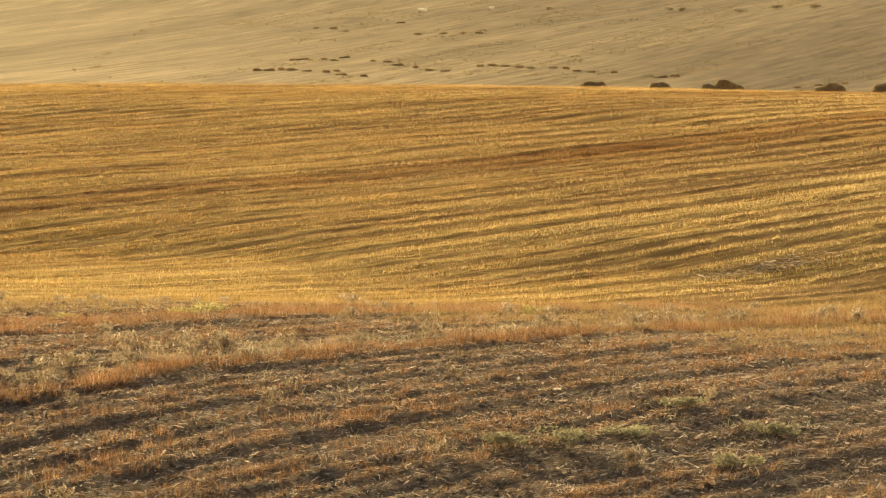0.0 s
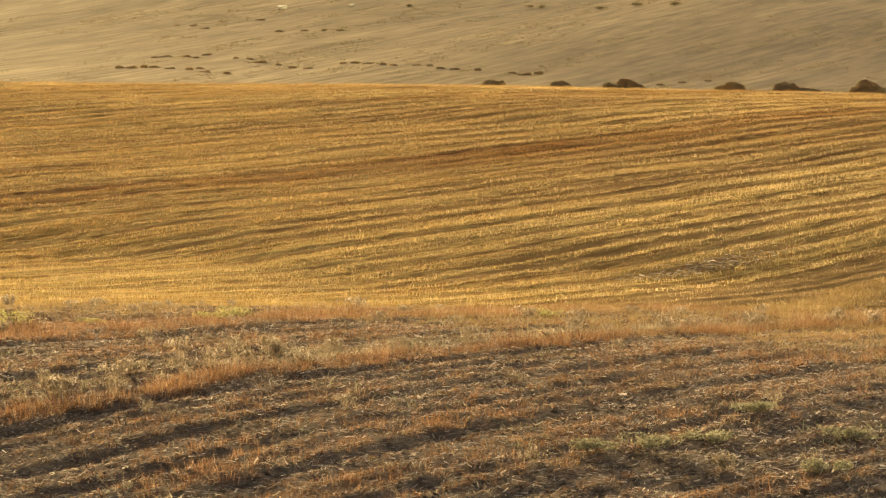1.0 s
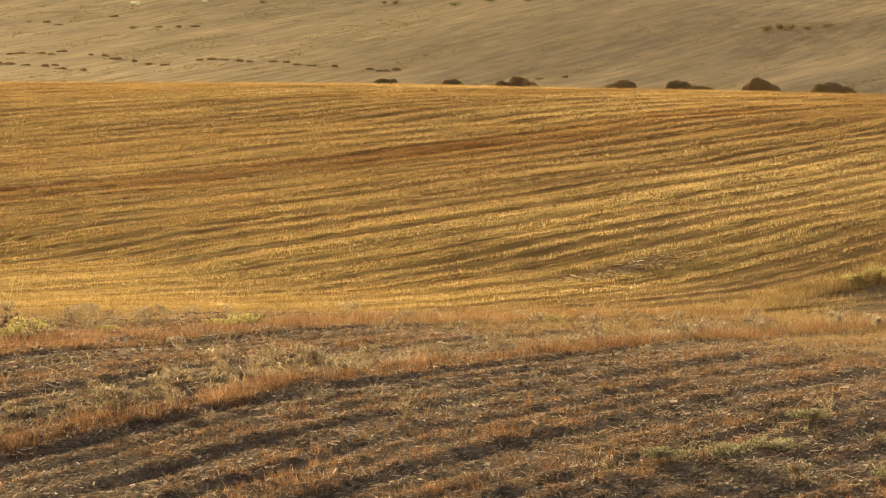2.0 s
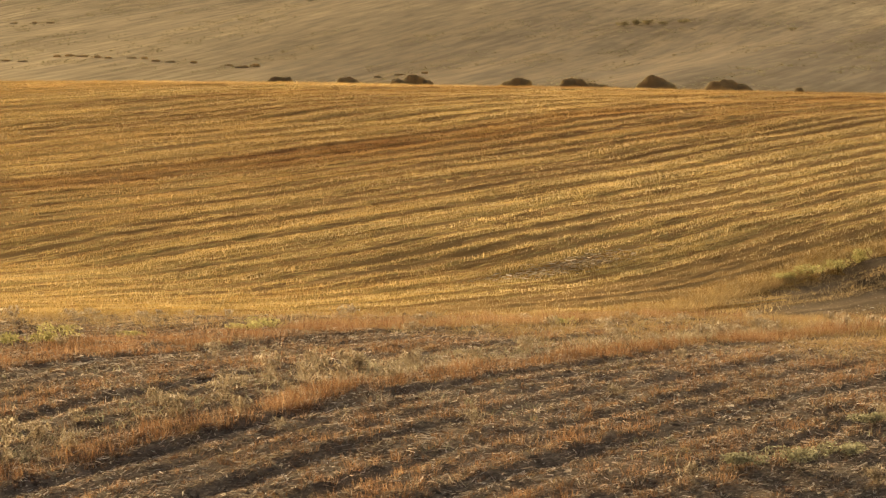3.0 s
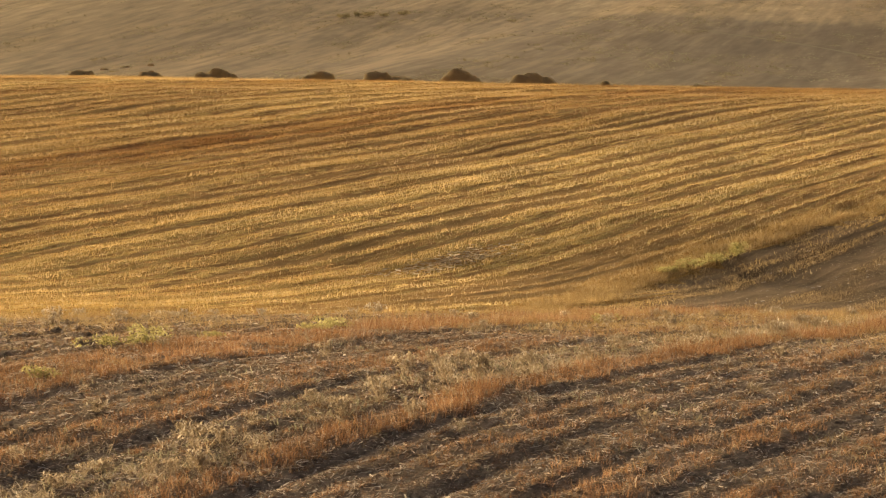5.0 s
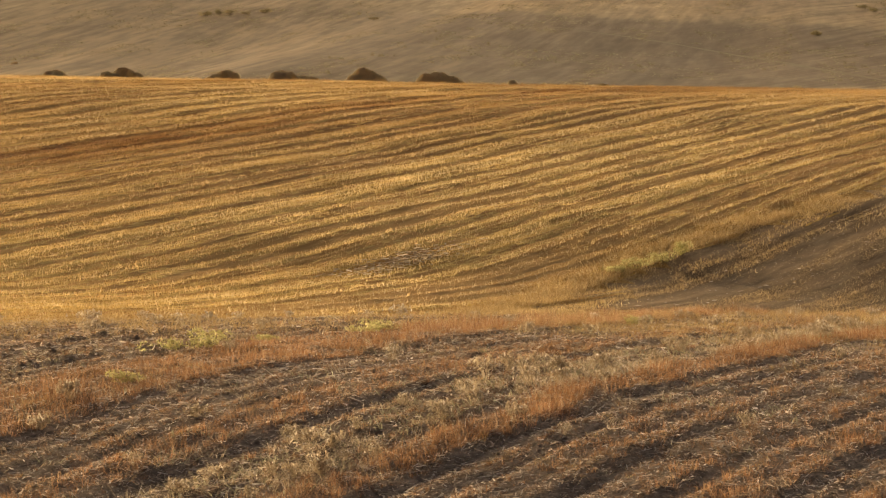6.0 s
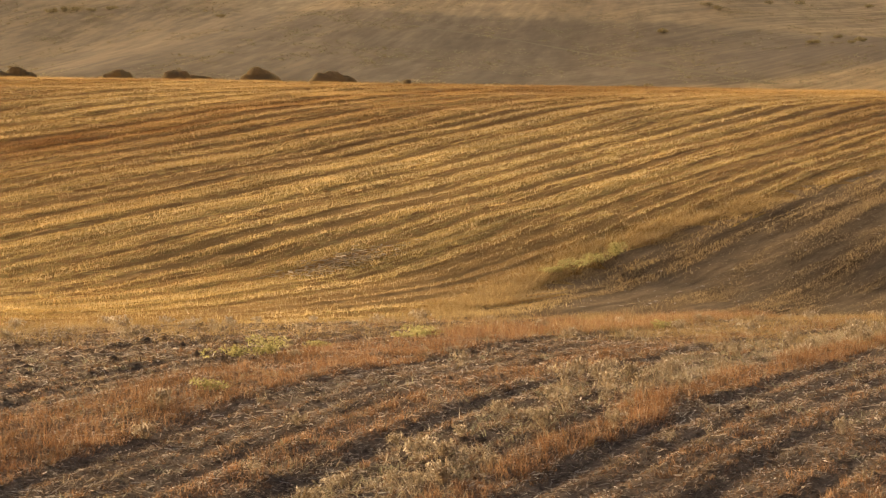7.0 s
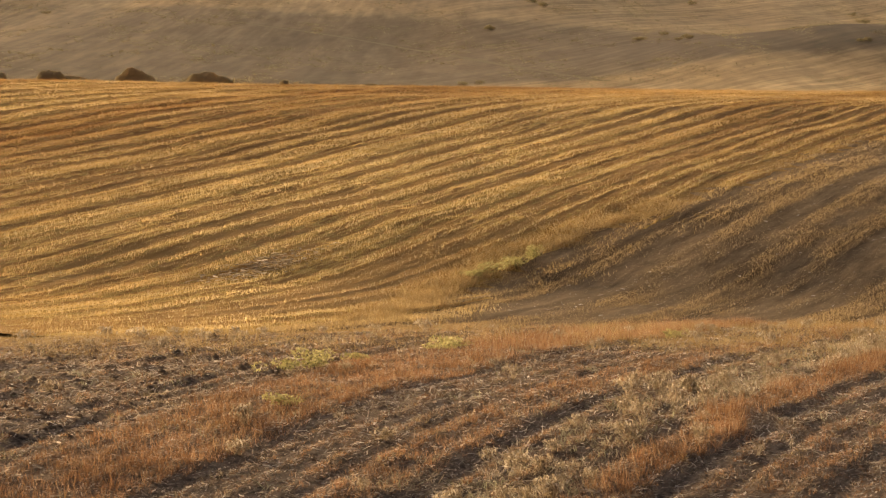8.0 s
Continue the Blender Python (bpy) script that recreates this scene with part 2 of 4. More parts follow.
# ---- materials ----
def material(name):
    m = bpy.data.materials.new(name)
    m.use_nodes = True
    return m, m.node_tree.nodes, m.node_tree.links, m.node_tree.nodes["Principled BSDF"]


def ramp(nodes, stops):
    r = nodes.new("ShaderNodeValToRGB")
    e = r.color_ramp.elements
    while len(e) < len(stops):
        e.new(0.5)
    for k, (p, c) in zip(e, stops):
        k.position, k.color = p, (*c, 1)
    return r


def coords(nodes, links, turn, stretch):
    """World position turned by some degrees, and squeezed along the rows."""
    g = nodes.new("ShaderNodeNewGeometry")
    mp = nodes.new("ShaderNodeMapping")
    mp.vector_type = "POINT"
    rot = nodes.new("ShaderNodeVectorRotate")
    rot.rotation_type = "Z_AXIS"
    rot.inputs["Angle"].default_value = -turn
    links.new(g.outputs["Position"], rot.inputs["Vector"])
    links.new(rot.outputs[0], mp.inputs["Vector"])
    mp.inputs["Scale"].default_value = stretch
    return mp.outputs[0]


def noise_tex(nodes, links, vec, scale, detail=4, rough=0.6):
    t = nodes.new("ShaderNodeTexNoise")
    t.inputs["Scale"].default_value, t.inputs["Detail"].default_value, t.inputs["Roughness"].default_value = scale, detail, rough
    links.new(vec, t.inputs["Vector"])
    return t.outputs["Fac"]


def mixed(nodes, links, fac, a, b, mode="MIX"):
    m = nodes.new("ShaderNodeMix")
    m.data_type, m.blend_type = "RGBA", mode
    for value, socket in ((fac, m.inputs[0]), (a, m.inputs[6]), (b, m.inputs[7])):
        if isinstance(value, (int, float)):
            socket.default_value = value
        elif isinstance(value, tuple):
            socket.default_value = (*value, 1)
        else:
            links.new(value, socket)
    return m.outputs[2]


def earth(name, coarse, fine, litter, turn, grain, litter_amount, bump=0.6, stretch=(0.25, 1, 1), deep=0.06, strip=False, comb=0.0, glow=0.0):
    """Soil or dry cover: two colours in patches, two in grain, flecks of straw along the rows."""
    m, n, l, p = material(name)
    vec = coords(n, l, turn, stretch)
    flat = coords(n, l, turn, (1, 1, 1))
    big = noise_tex(n, l, vec, 0.16, 4, 0.65)
    small = noise_tex(n, l, vec, grain, 6, 0.7)
    tiny = noise_tex(n, l, flat, grain * 3.1, 3, 0.6)
    c1 = ramp(n, [(0.34, coarse[0]), (0.66, coarse[1])])
    l.new(big, c1.inputs[0])
    c2 = ramp(n, [(0.36, fine[0]), (0.64, fine[1])])
    l.new(small, c2.inputs[0])
    col = mixed(n, l, 0.55, c1.outputs[0], c2.outputs[0])
    f = ramp(n, [(litter_amount, (0, 0, 0)), (litter_amount + 0.1, (1, 1, 1))])
    l.new(tiny, f.inputs[0])
    col = mixed(n, l, f.outputs[0], col, litter)
    if comb:
        rows = noise_tex(n, l, coords(n, l, turn, (0.04, 1, 1)), comb, 4, 0.6)
        r = ramp(n, [(0.36, (0.60, 0.57, 0.54)), (0.5, (0.98, 0.97, 0.96)), (0.64, (1.35, 1.32, 1.25))])
        l.new(rows, r.inputs[0])
        col = mixed(n, l, 1.0, col, r.outputs[0], "MULTIPLY")
    if strip:
        col = rust_strip(n, l, n["Geometry"].outputs["Position"], col)
    l.new(col, p.inputs["Base Color"])
    p.inputs["Roughness"].default_value = 0.95
    p.inputs["Specular IOR Level"].default_value = 0.02
    b = n.new("ShaderNodeBump")
    b.inputs["Strength"].default_value, b.inputs["Distance"].default_value = bump, deep
    l.new(small, b.inputs["Height"])
    l.new(b.outputs[0], p.inputs["Normal"])
    if glow:
        through_light = n.new("ShaderNodeBsdfTranslucent")
        l.new(col, through_light.inputs[0])
        mx = n.new("ShaderNodeMixShader")
        mx.inputs[0].default_value = glow
        l.new(p.outputs[0], mx.inputs[1])
        l.new(through_light.outputs[0], mx.inputs[2])
        l.new(mx.outputs[0], n["Material Output"].inputs[0])
    return m


def lean_line(n, l, pos, wx, wy, c, width):
    """0 on one side of a straight line over the plan, 1 on the other, with a soft, wandering edge."""
    d = n.new("ShaderNodeVectorMath")
    d.operation = "DOT_PRODUCT"
    l.new(pos, d.inputs[0])
    d.inputs[1].default_value = (wx, wy, 0)
    r = n.new("ShaderNodeMapRange")
    r.interpolation_type = "SMOOTHSTEP"
    r.inputs["From Min"].default_value, r.inputs["From Max"].default_value = c - width, c + width
    l.new(d.outputs["Value"], r.inputs["Value"])
    return r.outputs[0]


def minus(n, l, a, b):
    m_ = n.new("ShaderNodeMath")
    m_.operation, m_.use_clamp = "SUBTRACT", True
    l.new(a, m_.inputs[0])
    l.new(b, m_.inputs[1])
    return m_.outputs[0]


def hillside(name):
    """Dry grass with a broad flank darkened as if in shade, and streaks that run up the slope."""
    m, n, l, p = material(name)
    g = n.new("ShaderNodeNewGeometry")
    pos = g.outputs["Position"]
    up = coords(n, l, radians(70), (0.03, 1, 1))
    wide = coords(n, l, radians(70), (0.20, 1, 1))
    over = coords(n, l, radians(53), (0.035, 1, 1))
    turn = lean_line(n, l, pos, 1, -0.36, 205 - 0.36 * 680, 40)

    def both(scale, detail, rough):
        m_ = n.new("ShaderNodeMix")
        l.new(turn, m_.inputs[0])
        l.new(noise_tex(n, l, up, scale, detail, rough), m_.inputs[2])
        l.new(noise_tex(n, l, over, scale, detail, rough), m_.inputs[3])
        return m_.outputs[0]

    fine = both(0.55, 5, 0.6)
    streak = both(0.075, 3, 0.55)
    patch = noise_tex(n, l, wide, 0.013, 4, 0.55)
    wob = n.new("ShaderNodeVectorMath")
    wob.operation = "MULTIPLY_ADD"
    nz = n.new("ShaderNodeTexNoise")
    nz.inputs["Scale"].default_value, nz.inputs["Detail"].default_value = 0.03, 5
    l.new(wide, nz.inputs["Vector"])
    l.new(nz.outputs["Color"], wob.inputs[0])
    wob.inputs[1].default_value = (26, 26, 0)
    l.new(pos, wob.inputs[2])
    w = wob.outputs[0]
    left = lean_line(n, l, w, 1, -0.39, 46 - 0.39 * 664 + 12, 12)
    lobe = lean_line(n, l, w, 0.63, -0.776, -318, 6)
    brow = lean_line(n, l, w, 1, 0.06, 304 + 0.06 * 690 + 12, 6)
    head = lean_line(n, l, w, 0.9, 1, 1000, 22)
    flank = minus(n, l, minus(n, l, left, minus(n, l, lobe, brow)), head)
    c1 = ramp(n, [(0.36, (0.27, 0.199, 0.122)), (0.5, (0.358, 0.264, 0.162)), (0.64, (0.46, 0.341, 0.211))])
    l.new(fine, c1.inputs[0])
    c2 = ramp(n, [(0.37, (0.82, 0.80, 0.78)), (0.5, (0.95, 0.94, 0.93)), (0.63, (1.12, 1.11, 1.09))])
    l.new(streak, c2.inputs[0])
    col = mixed(n, l, 1.0, c1.outputs[0], c2.outputs[0], "MULTIPLY")
    lump = ramp(n, [(0.36, (0.80, 0.78, 0.77)), (0.5, (1.0, 1.0, 1.0)), (0.64, (1.16, 1.15, 1.12))])
    l.new(noise_tex(n, l, wide, 0.22, 5, 0.65), lump.inputs[0])
    col = mixed(n, l, 1.0, col, lump.outputs[0], "MULTIPLY")
    c3 = ramp(n, [(0.36, (0.70, 0.67, 0.64)), (0.64, (1.10, 1.10, 1.08))])
    l.new(patch, c3.inputs[0])
    col = mixed(n, l, 1.0, col, c3.outputs[0], "MULTIPLY")
    # the flank's shade is put into its colour, deeper towards the east
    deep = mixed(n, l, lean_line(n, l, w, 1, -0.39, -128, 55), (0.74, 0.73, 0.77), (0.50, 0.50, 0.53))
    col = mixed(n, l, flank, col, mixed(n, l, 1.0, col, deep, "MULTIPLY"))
    # sunlight on the spur, put in as a brighter colour
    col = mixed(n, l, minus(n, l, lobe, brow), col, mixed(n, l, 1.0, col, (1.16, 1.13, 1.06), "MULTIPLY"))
    # shade as colour in a hollow above the spur and a strip on the far slope; a paler valley floor
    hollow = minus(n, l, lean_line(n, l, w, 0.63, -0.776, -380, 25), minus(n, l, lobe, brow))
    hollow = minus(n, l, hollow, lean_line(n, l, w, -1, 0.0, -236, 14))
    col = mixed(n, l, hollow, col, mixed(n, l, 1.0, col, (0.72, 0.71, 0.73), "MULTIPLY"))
    strip = minus(n, l, lean_line(n, l, w, 0.96, -0.285, -322, 7), lean_line(n, l, w, 0.96, -0.285, -299, 7))
    strip = minus(n, l, strip, lean_line(n, l, w, 0, -1, -770, 20))
    col = mixed(n, l, strip, col, mixed(n, l, 1.0, col, (0.74, 0.72, 0.70), "MULTIPLY"))
    floor_ = minus(n, l, lean_line(n, l, w, 0, -1, -735, 25), lean_line(n, l, w, 1, 0, 40, 40))
    col = mixed(n, l, floor_, col, mixed(n, l, 1.0, col, (1.22, 1.24, 1.26), "MULTIPLY"))
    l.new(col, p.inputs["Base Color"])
    p.inputs["Roughness"].default_value = 0.95
    p.inputs["Specular IOR Level"].default_value = 0.02
    b = n.new("ShaderNodeBump")
    b.inputs["Strength"].default_value, b.inputs["Distance"].default_value = 0.4, 0.8
    l.new(streak, b.inputs["Height"])
    l.new(b.outputs[0], p.inputs["Normal"])
    return m


def rust_strip(n, l, pos, col):
    """A strip of redder stubble that runs with the rows, with ragged ends."""
    wob = n.new("ShaderNodeVectorMath")
    wob.operation = "MULTIPLY_ADD"
    nz = n.new("ShaderNodeTexNoise")
    nz.inputs["Scale"].default_value, nz.inputs["Detail"].default_value = 0.35, 4
    l.new(coords(n, l, FIELD_ROW, (0.15, 1, 1)), nz.inputs["Vector"])
    l.new(nz.outputs["Color"], wob.inputs[0])
    wob.inputs[1].default_value = (3.5, 3.5, 0)
    l.new(pos, wob.inputs[2])
    lo = lean_line(n, l, wob.outputs[0], -math.sin(FIELD_ROW), math.cos(FIELD_ROW), 74.8, 0.5)
    hi = lean_line(n, l, wob.outputs[0], -math.sin(FIELD_ROW), math.cos(FIELD_ROW), 77.6, 0.6)
    m_ = n.new("ShaderNodeMath")
    m_.operation = "SUBTRACT"
    m_.use_clamp = True
    l.new(lo, m_.inputs[0])
    l.new(hi, m_.inputs[1])
    torn = ramp(n, [(0.40, (0, 0, 0)), (0.58, (1, 1, 1))])
    l.new(noise_tex(n, l, coords(n, l, FIELD_ROW, (0.16, 1, 1)), 0.5, 4, 0.6), torn.inputs[0])
    rust = mixed(n, l, torn.outputs[0], (0.92, 0.85, 0.78), (0.55, 0.42, 0.34))
    col = mixed(n, l, m_.outputs[0], col, mixed(n, l, 1.0, col, rust, "MULTIPLY"))
    # the upper slope is redder, in long patches
    high = lean_line(n, l, wob.outputs[0], -math.sin(FIELD_ROW), math.cos(FIELD_ROW), 67.0, 7.0)
    muted = noise_tex(n, l, coords(n, l, FIELD_ROW, (0.10, 1, 1)), 0.22, 4, 0.6)
    wr = ramp(n, [(0.34, (1.0, 0.98, 0.95)), (0.64, (0.68, 0.60, 0.54))])
    l.new(muted, wr.inputs[0])
    col = mixed(n, l, high, col, mixed(n, l, 1.0, col, wr.outputs[0], "MULTIPLY"))
    # eastwards the straw turns darker and browner, westwards a little paler
    east = lean_line(n, l, wob.outputs[0], 1, 0, 29.0, 14.0)
    er = ramp(n, [(0.36, (0.95, 0.92, 0.90)), (0.62, (0.66, 0.60, 0.57))])
    l.new(muted, er.inputs[0])
    return mixed(n, l, 1.0, col, mixed(n, l, east, (1.06, 1.06, 1.06), er.outputs[0]), "MULTIPLY")


def straw(name, stops, glow=0.5, rough=0.6, tint=None, gloss=0.12, cool=1.0):
    """Dry stems and blades, which let light through; each blade takes its own tone."""
    m, n, l, p = material(name)
    g = n.new("ShaderNodeNewGeometry")
    r = ramp(n, [(at, (c[0], c[1], min(c[2] * cool, c[1]))) for at, c in stops])
    l.new(g.outputs["Random Per Island"], r.inputs[0])
    patch = noise_tex(n, l, g.outputs["Position"], 0.7, 3, 0.6)
    pr = ramp(n, [(0.3, (0.72, 0.70, 0.66)), (0.7, (1.1, 1.08, 1.02))])
    l.new(patch, pr.inputs[0])
    col = mixed(n, l, 1.0, r.outputs[0], pr.outputs[0], "MULTIPLY")
    if tint:
        col = rust_strip(n, l, g.outputs["Position"], col)
        big = noise_tex(n, l, coords(n, l, FIELD_ROW, (0.12, 1, 1)), 0.12, 4, 0.6)
        br = ramp(n, [(0.40, (1, 1, 1)), (0.62, tint)])
        l.new(big, br.inputs[0])
        col = mixed(n, l, 1.0, col, br.outputs[0], "MULTIPLY")
        comb = noise_tex(n, l, coords(n, l, FIELD_ROW, (0.05, 1, 1)), 2.4, 4, 0.65)
        cr = ramp(n, [(0.36, (0.68, 0.65, 0.60)), (0.5, (1.0, 0.99, 0.97)), (0.64, (1.22, 1.21, 1.17))])
        l.new(comb, cr.inputs[0])
        col = mixed(n, l, 1.0, col, cr.outputs[0], "MULTIPLY")
    l.new(col, p.inputs["Base Color"])
    p.inputs["Roughness"].default_value = rough
    p.inputs["Specular IOR Level"].default_value = gloss
    tr = n.new("ShaderNodeBsdfTranslucent")
    l.new(col, tr.inputs[0])
    mx = n.new("ShaderNodeMixShader")
    mx.inputs[0].default_value = glow
    l.new(p.outputs[0], mx.inputs[1])
    l.new(tr.outputs[0], mx.inputs[2])
    l.new(mx.outputs[0], n["Material Output"].inputs[0])
    return m


M_SOIL = earth("near_soil", ((0.165, 0.122, 0.098), (0.27, 0.203, 0.165)), ((0.048, 0.036, 0.029), (0.42, 0.325, 0.265)), (0.68, 0.59, 0.49), NEAR_ROW, 14.0, 0.60, bump=1.0, deep=0.035, stretch=(0.45, 1, 1))
M_FIELD = earth("stubble_ground", ((0.25, 0.145, 0.05), (0.36, 0.22, 0.08)), ((0.17, 0.095, 0.034), (0.44, 0.28, 0.10)), (0.58, 0.44, 0.22), FIELD_ROW, 2.6, 0.60, bump=1.0, deep=0.06, strip=True, stretch=(0.07, 1, 1))
M_FALLOW = earth("fallow_ground", ((0.16, 0.11, 0.07), (0.27, 0.19, 0.12)), ((0.12, 0.083, 0.053), (0.32, 0.225, 0.14)), (0.46, 0.345, 0.22), FIELD_ROW, 2.8, 0.62, bump=1.0, deep=0.08, stretch=(0.15, 1, 1), comb=0.75)
M_COVER = earth("raked_straw", ((0.49, 0.32, 0.107), (0.63, 0.43, 0.155)), ((0.34, 0.205, 0.066), (0.76, 0.545, 0.21)), (0.80, 0.63, 0.30), FIELD_ROW, 3.2, 0.60, bump=1.0, deep=0.05, strip=True, stretch=(0.06, 1, 1), comb=2.2)
# bare wheel lines, with the shade of the ridges' near sides put into the brown
M_WHEEL_SHADE = earth("wheel_line_shade", ((0.41, 0.226, 0.078), (0.52, 0.302, 0.11)), ((0.28, 0.148, 0.05), (0.58, 0.352, 0.135)), (0.68, 0.49, 0.235), FIELD_ROW, 3.2, 0.60, bump=1.0, deep=0.05, strip=True, stretch=(0.10, 1, 1))
M_TRACK = earth("track_dust", ((0.165, 0.125, 0.072), (0.20, 0.152, 0.09)), ((0.15, 0.115, 0.066), (0.22, 0.168, 0.10)), (0.24, 0.185, 0.115), 0.0, 0.8, 0.62, stretch=(1, 1, 1))
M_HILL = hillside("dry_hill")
M_GOLD = straw("gold_straw", [(0.0, (0.30, 0.20, 0.085)), (0.35, (0.47, 0.33, 0.14)), (0.75, (0.62, 0.46, 0.21)), (1.0, (0.80, 0.66, 0.38))], 0.5, cool=1.2)
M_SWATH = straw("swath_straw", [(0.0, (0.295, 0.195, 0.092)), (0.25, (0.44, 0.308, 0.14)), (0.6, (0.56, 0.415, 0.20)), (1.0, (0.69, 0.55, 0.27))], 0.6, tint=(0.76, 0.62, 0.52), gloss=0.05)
# swath straw again, with the backlight on the ridge tops put into its colour
M_BACKLIT_CROWN = straw("backlit_crown_straw", [(0.0, (0.56, 0.42, 0.215)), (0.4, (0.66, 0.51, 0.29)), (0.85, (0.74, 0.59, 0.36)), (1.0, (0.87, 0.76, 0.54))], 0.6, tint=(0.80, 0.70, 0.60), gloss=0.05)
M_RUST = straw("rust_straw", [(0.0, (0.18, 0.098, 0.053)), (0.4, (0.40, 0.218, 0.107)), (0.75, (0.56, 0.335, 0.168)), (0.93, (0.64, 0.445, 0.255)), (1.0, (0.80, 0.67, 0.48))], 0.5, cool=1.2)
M_BROWN = straw("brown_debris", [(0.0, (0.10, 0.06, 0.038)), (0.35, (0.25, 0.168, 0.112)), (0.7, (0.39, 0.275, 0.185)), (0.9, (0.56, 0.43, 0.29)), (1.0, (0.80, 0.69, 0.50))], 0.45, cool=1.2)
M_THIN = straw("thin_stubble", [(0.0, (0.30, 0.215, 0.13)), (0.4, (0.42, 0.305, 0.185)), (0.8, (0.50, 0.375, 0.23)), (1.0, (0.60, 0.46, 0.30))], 0.55, gloss=0.05)
M_LITTER = straw("straw_litter", [(0.0, (0.13, 0.088, 0.06)), (0.3, (0.29, 0.215, 0.155)), (0.6, (0.54, 0.43, 0.31)), (0.8, (0.78, 0.67, 0.51)), (1.0, (0.94, 0.87, 0.74))], 0.5, 0.6, gloss=0.1, cool=1.2)
M_PALE = straw("pale_straw", [(0.0, (0.33, 0.255, 0.155)), (0.5, (0.54, 0.445, 0.285)), (0.8, (0.73, 0.625, 0.43)), (1.0, (0.90, 0.82, 0.64))], 0.55, cool=1.2)
M_SAGE = straw("sage_weed", [(0.0, (0.27, 0.255, 0.175)), (0.5, (0.40, 0.385, 0.28)), (1.0, (0.58, 0.56, 0.43))], 0.5)
M_SHRUB = straw("shrub_leaf", [(0.0, (0.32, 0.30, 0.14)), (0.5, (0.48, 0.445, 0.22)), (1.0, (0.66, 0.60, 0.34))], 0.75)
M_SHEET = straw("white_sheet", [(0.0, (0.80, 0.79, 0.75)), (1.0, (0.86, 0.85, 0.82))], 0.6)
M_CHAFF = straw("pale_chaff", [(0.0, (0.48, 0.39, 0.28)), (0.6, (0.64, 0.55, 0.42)), (1.0, (0.86, 0.80, 0.68))], 0.35, 0.6, gloss=0.2, cool=1.2)
M_DRYBUSH = straw("dry_bush", [(0.0, (0.24, 0.20, 0.115)), (0.5, (0.33, 0.275, 0.165)), (1.0, (0.44, 0.37, 0.23))], 0.55)
M_CLOD = earth("clod_soil", ((0.17, 0.128, 0.10), (0.28, 0.215, 0.172)), ((0.11, 0.083, 0.066), (0.34, 0.262, 0.21)), (0.46, 0.38, 0.30), 0.0, 9.0, 0.66, stretch=(1, 1, 1))
M_WALL = earth("shed_wall", ((0.76, 0.73, 0.68), (0.82, 0.79, 0.74)), ((0.72, 0.69, 0.64), (0.84, 0.81, 0.76)), (0.84, 0.81, 0.76), 0.0, 2.0, 0.7, stretch=(1, 1, 1))
M_WOOD = earth("weathered_wood", ((0.10, 0.075, 0.05), (0.15, 0.11, 0.08)), ((0.09, 0.07, 0.05), (0.17, 0.13, 0.09)), (0.2, 0.16, 0.12), 0.0, 3.0, 0.7, stretch=(1, 1, 1))
M_HAY = earth("hay", ((0.64, 0.53, 0.33), (0.72, 0.60, 0.39)), ((0.52, 0.42, 0.25), (0.76, 0.64, 0.43)), (0.80, 0.70, 0.49), 0.0, 5.0, 0.60, bump=1.0, deep=0.10, stretch=(1, 1, 2.5), glow=0.5)
# hay for the far heaps: the haze before them is put into a paler colour
M_HAZED_HAY = earth("hazed_hay", ((0.74, 0.60, 0.40), (0.80, 0.66, 0.46)), ((0.70, 0.57, 0.38), (0.84, 0.70, 0.50)), (0.85, 0.73, 0.54), 0.0, 3.0, 0.62, stretch=(1, 1, 1), glow=0.68)
M_HAYST = straw("hay_straw", [(0.0, (0.50, 0.40, 0.24)), (0.6, (0.68, 0.57, 0.36)), (1.0, (0.84, 0.73, 0.50))], 0.7)

# ---- ground: one sheet to the horizon ----
def lines(*runs):
    out = [np.arange(a, b, s) for a, b, s in runs]
    return np.concatenate(out)


def far_lines(a, b, n):
    return a + (b - a) * (np.linspace(0, 1, n) ** 2.2)


XS = np.concatenate([-far_lines(300, 4500, 26)[::-1], lines((-300, -60, 8), (-60, -24, 2), (-24, -14, 0.45), (-14, 8, 0.14), (8, 66, 0.9), (66, 120, 2), (120, 480, 4)), far_lines(480, 4500, 26)])
YS = np.concatenate([-far_lines(60, 3000, 16)[::-1], lines((-60, 20, 4), (20, 34, 0.5), (34, 60, 0.125), (60, 78, 0.8), (78, 186, 0.9), (186, 260, 2.5), (260, 620, 8), (620, 1000, 7)), far_lines(1000, 4600, 50)])
gx, gy = np.meshgrid(XS, YS)
gz = ground_z(gx, gy)
nx, ny = len(XS), len(YS)
k = (np.arange(ny - 1)[:, None] * nx + np.arange(nx - 1)[None]).ravel()
quads = np.stack([k, k + 1, k + 1 + nx, k + nx], 1)
cx, cy = (gx[:-1, :-1] + gx[1:, 1:]).ravel() / 2, (gy[:-1, :-1] + gy[1:, 1:]).ravel() / 2
cu, cv = field_uv(cx, cy)
cv = cv + bank_bend(cu) + 0.5 * vnoise(cx / 1.5, cy / 1.5, 41)
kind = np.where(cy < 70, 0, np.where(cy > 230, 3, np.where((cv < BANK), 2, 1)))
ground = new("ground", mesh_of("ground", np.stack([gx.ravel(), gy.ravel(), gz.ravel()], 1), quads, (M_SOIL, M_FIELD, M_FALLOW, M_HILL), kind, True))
tagged(ground, "rolling farmland of tilled soil, golden stubble and dry hills", "ground", kind="structure")


def on_ground(x, y, sink=0.01):
    return np.stack([x, y, ground_z(x, y) - sink], 1)


